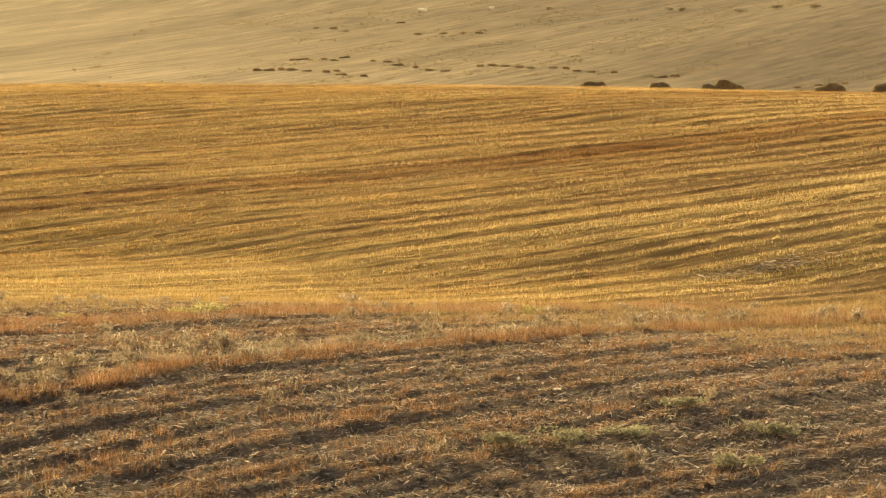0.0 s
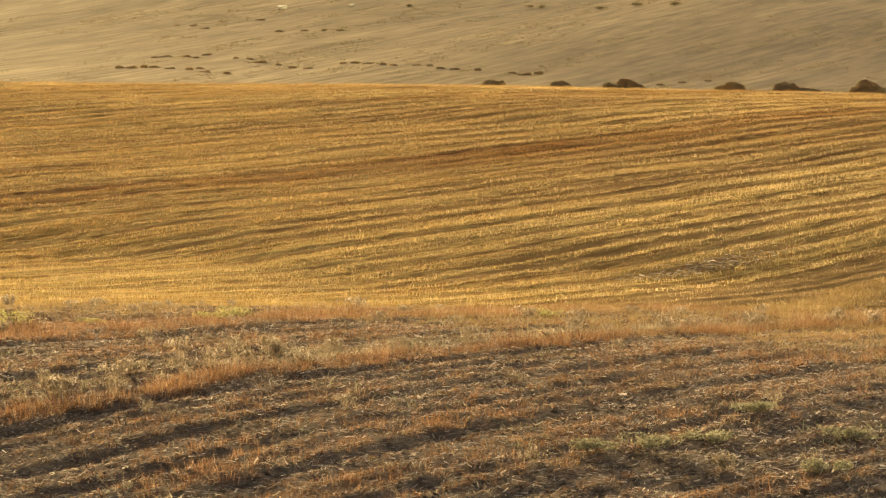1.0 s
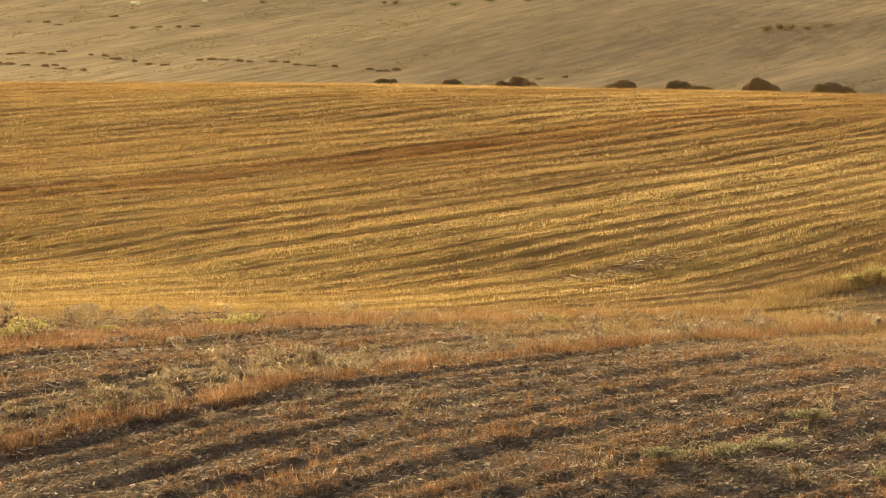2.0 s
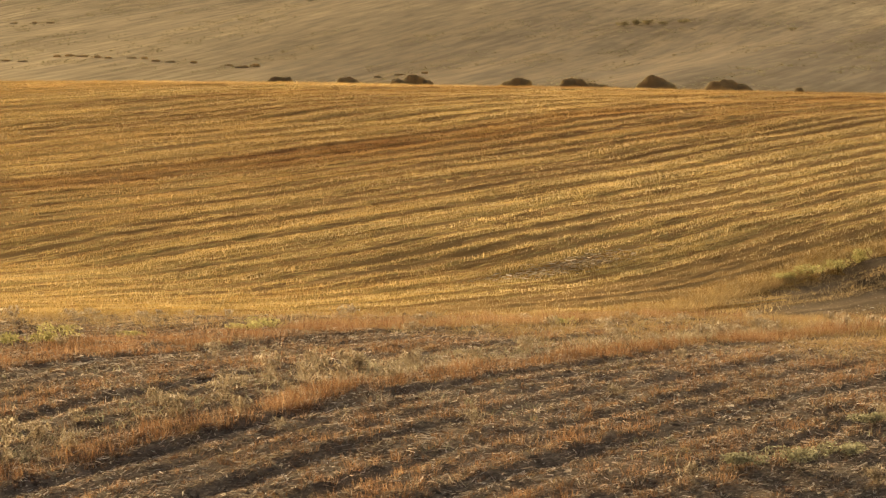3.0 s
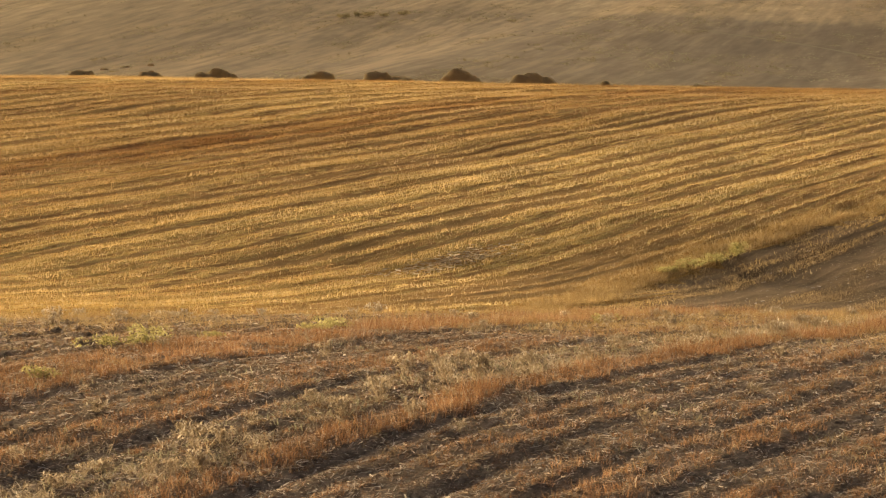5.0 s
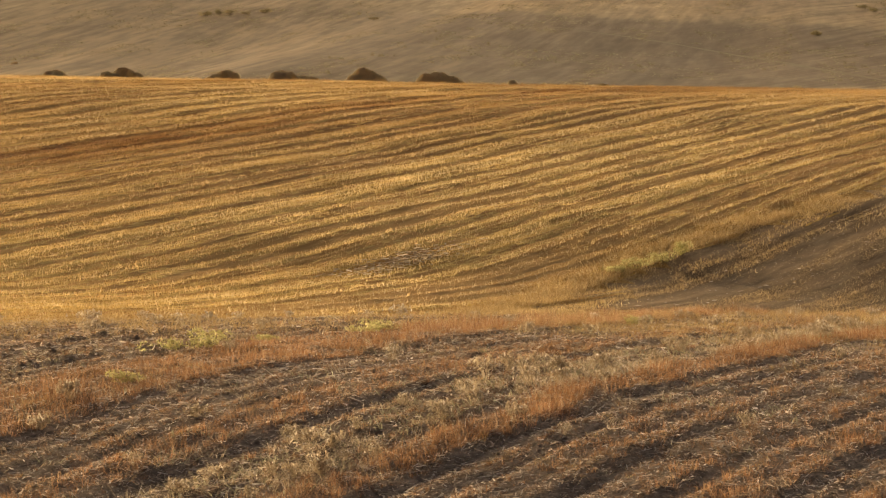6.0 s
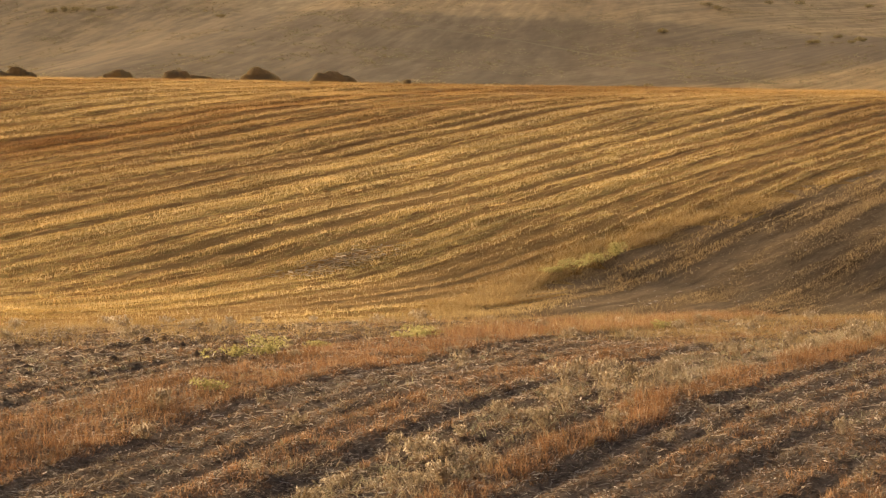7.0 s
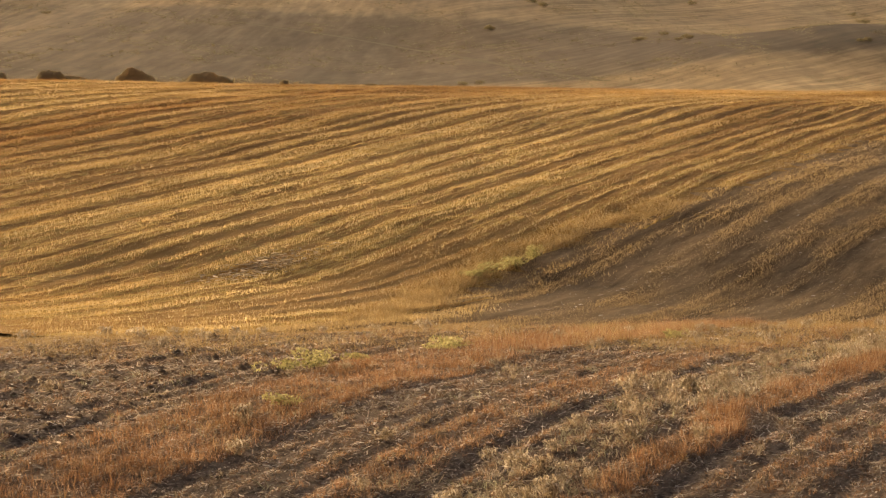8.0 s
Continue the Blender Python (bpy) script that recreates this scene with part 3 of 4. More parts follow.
def stuff(name, made, mat, label, category):
    v, f = made
    return tagged(new(name, mesh_of(name, v, f, (mat,))), label, category, kind="stuff")

# ---- near field: standing stubble, dry grass, litter, clods ----
def near_points(n, extra=0.0):
    y = RNG.uniform(33.5, 62, n)
    lo, hi = -20.9 + 0.2153 * y - extra, 0.114 * y + 1.0 + extra
    return lo + (hi - lo) * RNG.uniform(0, 1, n), y


def tuft_noise(x, y, size, seed, cut):
    return smooth(cut, cut + 0.35, vnoise(x / size, y / size, seed) * 0.7 + vnoise(x / (size * 0.35), y / (size * 0.35), seed + 1) * 0.5)


def crest(x, y):
    return smooth(48.5, 53, y + 0.6 * (x + 1) + 1.2 * vnoise(x / 3, y / 3, 55))


def tufts(x, y, each, spread, hmin, hmax, wmin, wmax, lean, how=strands, tall=1.0):
    """Tufts of blades about the given points; tall may scale them one by one."""
    n = len(x) * each
    size = np.repeat(RNG.uniform(0.6, 1.15, len(x)) * tall, each)
    px, py = np.repeat(x, each) + RNG.normal(0, spread, n) * size, np.repeat(y, each) + RNG.normal(0, spread, n) * size
    h = RNG.uniform(hmin, hmax, n) * size
    ox, oy = (px - np.repeat(x, each)) * 0.8, (py - np.repeat(y, each)) * 0.8
    return how(on_ground(px, py), h, RNG.uniform(wmin, wmax, n), RNG.uniform(0, math.pi, n), RNG.normal(0, lean, n) * h + ox, RNG.normal(0, lean, n) * h + oy)


def kept(x, y, density):
    ok = RNG.uniform(0, 1, len(x)) < density
    return x[ok], y[ok]


def pale_zone(x, y):
    u, v = near_uv(x, y)
    v = v + 0.15 * vnoise(u / 1.3, v, 57)
    return smooth(28.2, 28.6, v) * (1 - smooth(29.3, 29.7, v))


# stubble stands in drilled rows inside each band
_x, _y = near_points(90000)
_u, _v = near_uv(_x, _y)
_v = np.round(_v / 0.14) * 0.14 + RNG.normal(0, 0.018, len(_v))
_c, _s = math.cos(NEAR_ROW), math.sin(NEAR_ROW)
_x, _y = _u * _c - _v * _s, _u * _s + _v * _c
_b = band(_x, _y)
_x, _y = kept(_x, _y, np.maximum(_b ** 2 * (0.15 + 0.35 * smooth(0.7, 0.95, _b) + 0.60 * tuft_noise(_x, _y, 0.8, 61, -0.2)), (0.03 + 0.72 * smooth(0.5, 0.95, drill(_x, _y)) * (0.40 + 0.60 * tuft_noise(_x, _y, 0.7, 63, -0.05))) * (1 - furrow(_x, _y)) * (1 - 0.3 * clod_zone(_x, _y)) * (1 - 0.5 * crest(_x, _y))))
_strong = 0.38 + 0.22 * smooth(0.3, 0.7, band(_x, _y)) + 0.38 * smooth(0.75, 1.0, band(_x, _y))
_strong = _strong * (1 + 0.35 * vnoise(_x / 1.6, _y / 1.6, 64) + 0.5 * vnoise(_x / 0.4, _y / 0.4, 65))
stuff("stubble", tufts(_x, _y, 11, 0.036, 0.03, 0.19, 0.003, 0.008, 0.22, spikes, tall=_strong), M_RUST, "bands of standing rust-orange cereal stubble in rows", "stubble")

_x, _y = near_points(52000)
_x, _y = kept(_x, _y, np.clip((0.22 + 0.5 * smooth(-1.5, 1.5, _x)) * crest(_x, _y) + 0.40 * smooth(0.4, 0.9, drill(_x, _y)) * (0.3 + 0.7 * tuft_noise(_x, _y, 0.8, 71, 0.0)), 0, 1) * (1 - 0.75 * furrow(_x, _y)) * (1 - 0.3 * clod_zone(_x, _y)))
stuff("dry_grass", tufts(_x, _y, 9, 0.045, 0.03, 0.14, 0.002, 0.006, 0.5, spikes, tall=(0.75 + 0.20 * crest(_x, _y)) * (1 + 0.5 * vnoise(_x / 0.6, _y / 0.6, 66))), M_GOLD, "short golden dry grass tufts across the tilled field", "dry grass")

_x, _y = near_points(22000)
_x, _y = kept(_x, _y, 0.7 * smooth(51, 54, _y) * (1 - smooth(59, 60.5, _y)) * tuft_noise(_x, _y, 1.1, 73, -0.2))
stuff("crest_grass", tufts(_x, _y, 8, 0.05, 0.04, 0.20, 0.003, 0.007, 0.35, spikes), M_GOLD, "sparse golden grass on the brow of the tilled field", "dry grass")

_x, _y = near_points(26000)
_x, _y = kept(_x, _y, np.clip(0.28 * pale_zone(_x, _y) + 0.10 * tuft_noise(_x, _y, 1.3, 75, 0.2), 0, 1))
stuff("low_weeds", tufts(_x, _y, 9, 0.06, 0.02, 0.11, 0.004, 0.011, 0.8), M_SAGE, "low grey-green weeds among the clods and straw", "weeds")
_x, _y = near_points(26000)
_x, _y = kept(_x, _y, np.clip(0.95 * pale_zone(_x, _y) * tuft_noise(_x, _y, 0.7, 78, -0.2) + 0.06 * tuft_noise(_x, _y, 0.6, 77, 0.2), 0, 1))
stuff("bleached_grass", tufts(_x, _y, 16, 0.05, 0.03, 0.15, 0.004, 0.010, 0.6, spikes), M_PALE, "bleached pale grass bent over the tilled soil", "dry grass")

# dead weeds and chaff lie over most of the soil
_x, _y = near_points(80000)
_x, _y = kept(_x, _y, np.clip(0.10 + 0.6 * tuft_noise(_x, _y, 0.7, 88, 0.0), 0, 1) * (0.15 + 0.85 * drill(_x, _y)) * (1 - 0.7 * furrow(_x, _y)) * (1 - 0.5 * crest(_x, _y)))
_red = vnoise(_x / 1.8, _y / 1.8, 89) + RNG.normal(0, 0.35, len(_x)) > 0.3
stuff("rust_weeds", tufts(_x[_red], _y[_red], 8, 0.05, 0.015, 0.09, 0.003, 0.009, 0.8, spikes), M_RUST, "low rust-brown weeds between the rows", "dead weeds")
_x, _y = _x[~_red], _y[~_red]
stuff("dead_weeds", tufts(_x, _y, 8, 0.05, 0.015, 0.085, 0.003, 0.009, 0.9, spikes), M_BROWN, "low brown dead weeds and broken stalks on the soil", "dead weeds")
_x, _y = kept(*(lambda p: (*p, (0.50 + 0.50 * tuft_noise(*p, 0.45, 81, 0.0)) * (0.55 + 0.45 * drill(*p)) * (1 - 0.55 * crest(*p)) * (1 - 0.3 * clod_zone(*p))))(near_points(350000)))
stuff("straw_litter", lying(on_ground(_x, _y, -0.012), RNG.gamma(2.5, 0.015, len(_x)) + 0.014, np.minimum(RNG.gamma(2.5, 0.0030, len(_x)) + 0.003, 0.014), RNG.normal(NEAR_ROW, 0.7, len(_x)), RNG.normal(0.05, 0.25, len(_x))), M_LITTER,
      "loose pale straw scattered over the tilled soil", "straw")

_x, _y = near_points(42000)
_x, _y = kept(_x, _y, np.clip(0.10 + 0.9 * tuft_noise(_x, _y, 0.55, 91, 0.0), 0, 1) * (1 - 0.6 * band(_x, _y)) * (1 - 0.9 * crest(_x, _y)))
stuff("pale_chaff", lying(on_ground(_x, _y, -0.02), RNG.gamma(3.0, 0.02, len(_x)) + 0.03, RNG.uniform(0.005, 0.012, len(_x)), RNG.normal(NEAR_ROW - 0.5, 0.6, len(_x)), RNG.normal(0.0, 0.2, len(_x))), M_CHAFF,
      "bleached chaff and broken stalks on the clods", "straw")


def pebbles(base, size):
    """Lumps of eight faces with knocked corners."""
    n = len(base)
    o = np.array([(1, 0, 0), (-1, 0, 0), (0, 1, 0), (0, -1, 0), (0, 0, 1), (0, 0, -1)], float)
    v = base[:, None] + o[None] * size[:, None, None] * RNG.uniform(0.55, 1.3, (n, 6, 1)) * np.array([1, 1, 0.65]) + RNG.normal(0, 0.15, (n, 6, 3)) * size[:, None, None]
    f = np.array([(0, 2, 4), (2, 1, 4), (1, 3, 4), (3, 0, 4), (2, 0, 5), (1, 2, 5), (3, 1, 5), (0, 3, 5)])
    return v.reshape(-1, 3), (np.arange(n)[:, None, None] * 6 + f[None]).reshape(-1, 3)


_x, _y = near_points(60000)
_x, _y = kept(_x, _y, np.clip(0.25 + 0.5 * furrow(_x, _y) + 0.35 * tuft_noise(_x, _y, 0.8, 85, 0.0), 0, 1) * (1 - 0.7 * band(_x, _y)) * (1 - 0.8 * crest(_x, _y)))
stuff("soil_clods", pebbles(on_ground(_x, _y, 0.0), (RNG.gamma(2.0, 0.0055, len(_x)) + 0.006) * (1 + 0.6 * clod_zone(_x, _y))), M_CLOD, "crumbled grey-brown soil clods in the furrows", "soil")

# ---- stubble field on the far slope ----
def field_points(n):
    y = RNG.uniform(79, 188, n)
    lo, hi = -0.114 * y - 5, -19.0 + 0.4695 * y
    return lo + (hi - lo) * RNG.uniform(0, 1, n), y


def straw_cover():
    """The raked straw as one sheet whose cells follow the rows."""
    us, vs = np.arange(46, 186, 0.5), np.arange(24, 142, 0.07)
    gu, gv = np.meshgrid(us, vs)
    c, s = math.cos(FIELD_ROW), math.sin(FIELD_ROW)
    x, y = gu * c - gv * s, gu * s + gv * c
    z = ground_z(x, y) + straw_height(x, y) + RNG.normal(0, 0.009, x.shape)
    k_ = (np.arange(len(vs) - 1)[:, None] * len(us) + np.arange(len(us) - 1)[None]).ravel()
    f_ = np.stack([k_, k_ + 1, k_ + 1 + len(us), k_ + len(us)], 1)
    fx, fy = x.ravel()[k_], y.ravel()[k_]
    f_ = f_[(fy > 78) & (fy < 184) & (fx > -0.114 * fy - 6) & (fx < -18.0 + 0.4695 * fy) & (gv.ravel()[k_] + bank_bend(gu.ravel()[k_]) > BANK - 1.6)]
    gap, fine, _ = straw_lines(x.ravel()[f_[:, 0]], y.ravel()[f_[:, 0]])
    # brown faces: wheel lines, swale, and the shaded near sides done as colour
    bare = gap + 0.7 * fine + swale(gu.ravel()[f_[:, 0]], gv.ravel()[f_[:, 0]]) + RNG.normal(0, 0.15, len(f_)) > 0.38
    used, f_ = np.unique(f_, return_inverse=True)
    return np.stack([x.ravel(), y.ravel(), z.ravel()], 1)[used], f_.reshape(-1, 4), (M_COVER, M_WHEEL_SHADE), bare


tagged(new("straw_swaths", mesh_of("straw_swaths", *straw_cover())), "raked golden straw lying in long parallel ridges", "straw", kind="stuff")

_x, _y = field_points(1620000)
_u, _v = field_uv(_x, _y)
_gap, _fine, _crown = straw_lines(_x, _y)
_w = swale(_u, _v)
_v = _v + bank_bend(_u) + 0.4 * vnoise(_x / 1.5, _y / 1.5, 41)
_keep = smooth(BANK - 2.5, BANK + 0.6, _v + 1.3 * vnoise(_x / 3, _y / 3, 42)) ** 1.6 * np.clip(1.05 - (0.95 + 0.2 * smooth(122, 150, _y)) * _gap - 0.8 * _fine, 0.15 - 0.1 * smooth(122, 150, _y), 1) * (0.72 + 0.25 * _crown) * (1 - 0.6 * _w) * (0.75 + 0.35 * vnoise(_u / 3, _v / 0.7, 43))
_ok = RNG.uniform(0, 1, len(_x)) < _keep
_x, _y = _x[_ok], _y[_ok]
_h = RNG.uniform(0.04, 0.14, len(_x)) * np.clip(0.65 + 0.50 * _crown[_ok] - (0.65 + 0.3 * smooth(122, 150, _y)) * _gap[_ok] - 0.4 * _fine[_ok], 0.3 - 0.15 * smooth(122, 150, _y), 1.15)
# blades on the ridge tops take the straw coloured as backlit
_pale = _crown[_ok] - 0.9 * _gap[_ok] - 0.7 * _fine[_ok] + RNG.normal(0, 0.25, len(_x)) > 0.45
_p = on_ground(_x, _y)
_p[:, 2] += np.maximum(straw_height(_x, _y), 0)
tagged(new("field_stubble", mesh_of("field_stubble", *spikes(_p, _h, RNG.uniform(0.009, 0.020, len(_x)), RNG.uniform(0, math.pi, len(_x)), RNG.normal(0, 0.3, len(_x)) * _h, RNG.normal(0, 0.3, len(_x)) * _h), (M_SWATH, M_BACKLIT_CROWN), _pale)),
       "golden cut stubble in long parallel swaths with crowns coloured as backlit", "stubble", kind="stuff")

# thin stubble in faint rows on the fallow, below the bank
def fallow_rows(u, v):
    return smooth(-0.25, 0.45, 0.8 * vnoise(u / 22, v / 0.85, 97) + 0.35 * vnoise(u / 3, v / 0.4, 98))


_u, _v = RNG.uniform(62, 128, 700000), RNG.uniform(22, BANK + 2, 700000)
_x, _y = _u * math.cos(FIELD_ROW) - _v * math.sin(FIELD_ROW), _u * math.sin(FIELD_ROW) + _v * math.cos(FIELD_ROW)
_in = (_y > 80) & (_x < -18.0 + 0.4695 * _y) & (_v + bank_bend(_u) < BANK + 0.4)
_x, _y, _u, _v = _x[_in], _y[_in], _u[_in], _v[_in]
_x, _y = kept(_x, _y, 0.10 + 0.90 * fallow_rows(_u, _v))
_h = RNG.uniform(0.03, 0.11, len(_x)) * (0.4 + 0.8 * fallow_rows(*field_uv(_x, _y)))
stuff("fallow_stubble", spikes(on_ground(_x, _y), _h, RNG.uniform(0.007, 0.017, len(_x)), RNG.uniform(0, math.pi, len(_x)), RNG.normal(0, 0.35, len(_x)) * _h, RNG.normal(0, 0.35, len(_x)) * _h), M_THIN,
      "thin brown stubble over dark fallow soil", "stubble")

# loose straw and flecks on the fallow
_x, _y = field_points(90000)
_u, _v = field_uv(_x, _y)
_x, _y = kept(_x, _y, np.where(_v + bank_bend(_u) < BANK + 0.5, 0.2 + 0.5 * tuft_noise(_x, _y, 1.5, 98, 0.0), 0))
stuff("fallow_straw", lying(on_ground(_x, _y, -0.02), RNG.uniform(0.04, 0.16, len(_x)), RNG.uniform(0.006, 0.016, len(_x)), RNG.normal(FIELD_ROW, 0.5, len(_x)), RNG.normal(0.03, 0.1, len(_x))), M_LITTER,
      "loose pale straw scattered over the dark fallow", "straw")

_u0, _v0 = field_uv(8.6, 101.6)
_u, _v = RNG.normal(_u0, 1.6, 900), RNG.normal(_v0, 0.3, 900)
_x, _y = _u * math.cos(FIELD_ROW) - _v * math.sin(FIELD_ROW), _u * math.sin(FIELD_ROW) + _v * math.cos(FIELD_ROW)
stuff("straw_windrow", lying(on_ground(_x, _y, -0.10), RNG.uniform(0.05, 0.22, 900), RNG.uniform(0.01, 0.03, 900), RNG.normal(0.3, 0.6, 900), RNG.normal(0.03, 0.1, 900)), M_PALE,
      "scattered pale straw left on the dark wheel line", "straw")


# ---- hay heaps along the crest ----
def heap_height(x, y, lobes, seed):
    h = np.zeros_like(x) - 0.12
    for cx, cy, rx, ry, tall in lobes:
        r = ((x - cx) / rx) ** 2 + ((y - cy) / ry) ** 2
        h = np.maximum(h, tall * 1.15 * (1 - np.clip(r, 0, 1)) ** 0.36 - 0.12)
    bump = 0.12 * vnoise(x / 0.34, y / 0.34, seed) + 0.05 * vnoise(x / 0.12, y / 0.12, seed + 1)
    return h + np.where(h > -0.1, bump, 0)


def hay_heap(x, y, lobes, seed, fine=True, hay=M_HAY):
    """A heap of raked straw: lumpy body with loose strands on it."""
    base = new("hay_heap")
    base.location = (x, y, float(ground_z(x, y)))
    wide = max(abs(c) + r for c, _, r, _, _ in lobes) + 0.1
    deep = max(r for *_, r, _ in lobes) + 0.15
    nx_, ny_ = (72, 44) if fine else (26, 14)
    ax, ay = np.meshgrid(np.linspace(-wide, wide, nx_), np.linspace(-deep, deep, ny_))
    az = heap_height(ax, ay, lobes, seed)
    k_ = (np.arange(ny_ - 1)[:, None] * nx_ + np.arange(nx_ - 1)[None]).ravel()
    f_ = np.stack([k_, k_ + 1, k_ + 1 + nx_, k_ + nx_], 1)
    f_ = f_[az.ravel()[f_].max(1) > -0.115]
    part("body", mesh_of("hay_body", np.stack([ax.ravel(), ay.ravel(), az.ravel()], 1), f_, (hay,), None, True), base)
    n = 12000 if fine else 420
    sx, sy = RNG.uniform(-wide, wide, n), RNG.uniform(-deep, deep, n)
    sz = heap_height(sx, sy, lobes, seed)
    ok = sz > -0.08
    sx, sy, sz = sx[ok], sy[ok], sz[ok]
    n = len(sx)
    v, f = spikes(np.stack([sx, sy, sz - 0.03], 1), RNG.uniform(0.01, 0.035, n) * (1 if fine else 5), RNG.uniform(0.008, 0.02, n) * (1 if fine else 4), RNG.uniform(0, math.pi, n), RNG.normal(0, 0.09, n), RNG.normal(0, 0.09, n))
    part("loose_straw", mesh_of("hay_strands", v, f, (M_HAYST,)), base, "loose straw ends")["kind"] = "stuff"
    return tagged(base, "brown heap of raked hay on the stubble crest", "hay heap", "hay heaps on the crest")


hay_heap(-14.5, 163.6, [(0, 0, 0.18, 0.18, 0.17)], 101)
hay_heap(7.1, 182.0, [(-0.15, 0, 0.72, 0.6, 0.39), (0.25, 0, 0.32, 0.4, 0.47)], 103)
hay_heap(10.2, 180.9, [(-0.1, 0, 0.66, 0.6, 0.47), (0.6, 0, 0.4, 0.4, 0.27)], 105)
hay_heap(12.75, 178.2, [(-0.25, 0, 0.85, 0.7, 0.43), (0.15, 0.1, 0.62, 0.6, 0.56), (0.75, 0, 0.4, 0.5, 0.39)], 107)
hay_heap(17.9, 180.2, [(-0.3, 0, 0.6, 0.6, 0.41), (0.2, 0, 0.6, 0.7, 0.61)], 109)
hay_heap(20.6, 177.8, [(-0.35, 0, 0.75, 0.8, 0.59), (0.65, 0, 0.75, 0.5, 0.37)], 111)
hay_heap(24.0, 176.3, [(-0.1, 0, 1.0, 0.9, 0.59), (-0.2, 0.1, 0.7, 0.7, 0.75)], 113)
hay_heap(26.8, 174.6, [(-0.2, 0, 0.95, 0.8, 0.66), (0.55, 0, 0.75, 0.7, 0.47)], 115)
hay_heap(29.4, 170.8, [(-0.1, 0, 0.3, 0.3, 0.33), (0.3, 0, 0.45, 0.3, 0.19)], 117)
hay_heap(34.5, 174.6, [(0, 0, 0.6, 0.5, 0.31)], 119)

# ---- far fields: hay heaps, bushes, two sheds ----
FAR_HEAPS = ((-33, 690), (-30.6, 689), (-28.6, 690), (-26.8, 689), (-23.7, 684), (-20.4, 681), (-18.7, 684), (-17.4, 676), (-13.7, 673), (-28, 730), (-26, 731), (-22, 726),
             (-20.2, 720), (-18.2, 730), (-12.8, 714), (-10.2, 711), (-8, 703), (-4.9, 698), (-2.4, 690), (0.6, 686), (6.7, 697), (8.9, 697), (11.2, 693), (13.6, 689),
             (15.4, 687), (19.6, 687), (21.7, 685), (23.3, 677), (25.8, 674), (29.6, 672), (35.3, 667), (37.5, 663), (39.8, 666), (58.5, 643), (62.7, 648), (67.3, 651),
             (-5.2, 816), (0.2, 816), (4.3, 815), (7.6, 813), (-9.3, 868), (-28, 861), (-24, 855), (-21, 844))
_kinds = [hay_heap(*FAR_HEAPS[i], lobes, 131 + i, False, M_HAZED_HAY) for i, lobes in enumerate((
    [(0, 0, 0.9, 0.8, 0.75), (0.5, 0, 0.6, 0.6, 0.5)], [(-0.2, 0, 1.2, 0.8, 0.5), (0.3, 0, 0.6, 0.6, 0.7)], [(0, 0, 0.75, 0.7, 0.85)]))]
for _i, (_hx, _hy) in enumerate(FAR_HEAPS):
    _o = _kinds[_i] if _i < 3 else None
    _g = RNG.uniform(0.85, 1.35)
    if _o is not None:
        _o.scale = (0.9, 0.8, 0.62)
    else:
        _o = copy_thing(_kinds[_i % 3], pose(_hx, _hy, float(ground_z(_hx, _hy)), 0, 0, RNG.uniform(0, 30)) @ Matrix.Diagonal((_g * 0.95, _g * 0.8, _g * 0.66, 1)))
    tagged(_o, "small brown hay heap in a row on the distant field", "hay heap", "hay heaps on the distant field")


def leafy(n, wide, tall, leaf, seed):
    """Leaves spread through an uneven dome of several lobes."""
    r = np.random.default_rng(seed)
    lobes = np.stack([r.uniform(-0.5, 0.5, 6) * wide, r.uniform(-0.4, 0.4, 6) * wide, r.uniform(0.35, 0.7, 6) * tall], 1)
    d = r.normal(0, 1, (n, 3))
    d /= np.linalg.norm(d, axis=1)[:, None]
    p = lobes[r.integers(0, 6, n)] + d * r.uniform(0.35, 1, n)[:, None] ** 0.5 * np.array([wide, wide, tall]) * 0.3
    p[:, 2] = np.clip(p[:, 2], 0.03, None)
    a = r.normal(0, 1, (n, 3))
    a /= np.linalg.norm(a, axis=1)[:, None]
    b = np.cross(a, r.normal(0, 1, (n, 3)))
    b /= np.linalg.norm(b, axis=1)[:, None]
    s = r.uniform(0.6, 1.2, n)[:, None] * leaf
    return np.stack([p - a * s, p + b * s * 0.4, p + a * s, p - b * s * 0.4], 1).reshape(-1, 3), np.arange(n)[:, None] * 4 + [0, 1, 2, 3]


def twigs(n, wide, tall, thick, seed):
    r = np.random.default_rng(seed)
    base = np.stack([r.normal(0, wide * 0.08, n), r.normal(0, wide * 0.08, n), np.full(n, -0.05)], 1)
    return strands(base, r.uniform(0.5, 0.95, n) * tall, np.full(n, thick), r.uniform(0, math.pi, n), r.normal(0, wide * 0.25, n), r.normal(0, wide * 0.25, n))


def bush(name, x, y, wide, tall, leaf, n, mat, label, category, group, seed):
    base = new(name)
    base.location = (x, y, float(ground_z(x, y)))
    part("foliage", mesh_of("foliage", *leafy(n, wide, tall, leaf, seed), (mat,)), base)["kind"] = "stuff"
    part("stems", mesh_of("stems", *twigs(14, wide, tall, leaf * 0.3, seed), (M_WOOD,)), base, "thin woody stems")["kind"] = "stuff"
    return tagged(base, label, category, group)


# low tussocks of dry grass over the hillside
_x, _y = RNG.uniform(-70, 420, 40000), RNG.uniform(540, 960, 40000)
_w = _x - 0.36 * _y
_x, _y = kept(_x, _y, smooth(-0.1, 0.6, vnoise(_w / 7, (_y + 0.36 * _x) / 45, 141) + 0.6 * vnoise(_x / 3, _y / 9, 142)))
stuff("hill_tussocks", tufts(_x, _y, 5, 0.5, 0.10, 0.34, 0.10, 0.26, 0.4, spikes), M_DRYBUSH, "low tussocks of dry grass on the far hillside", "dry grass")

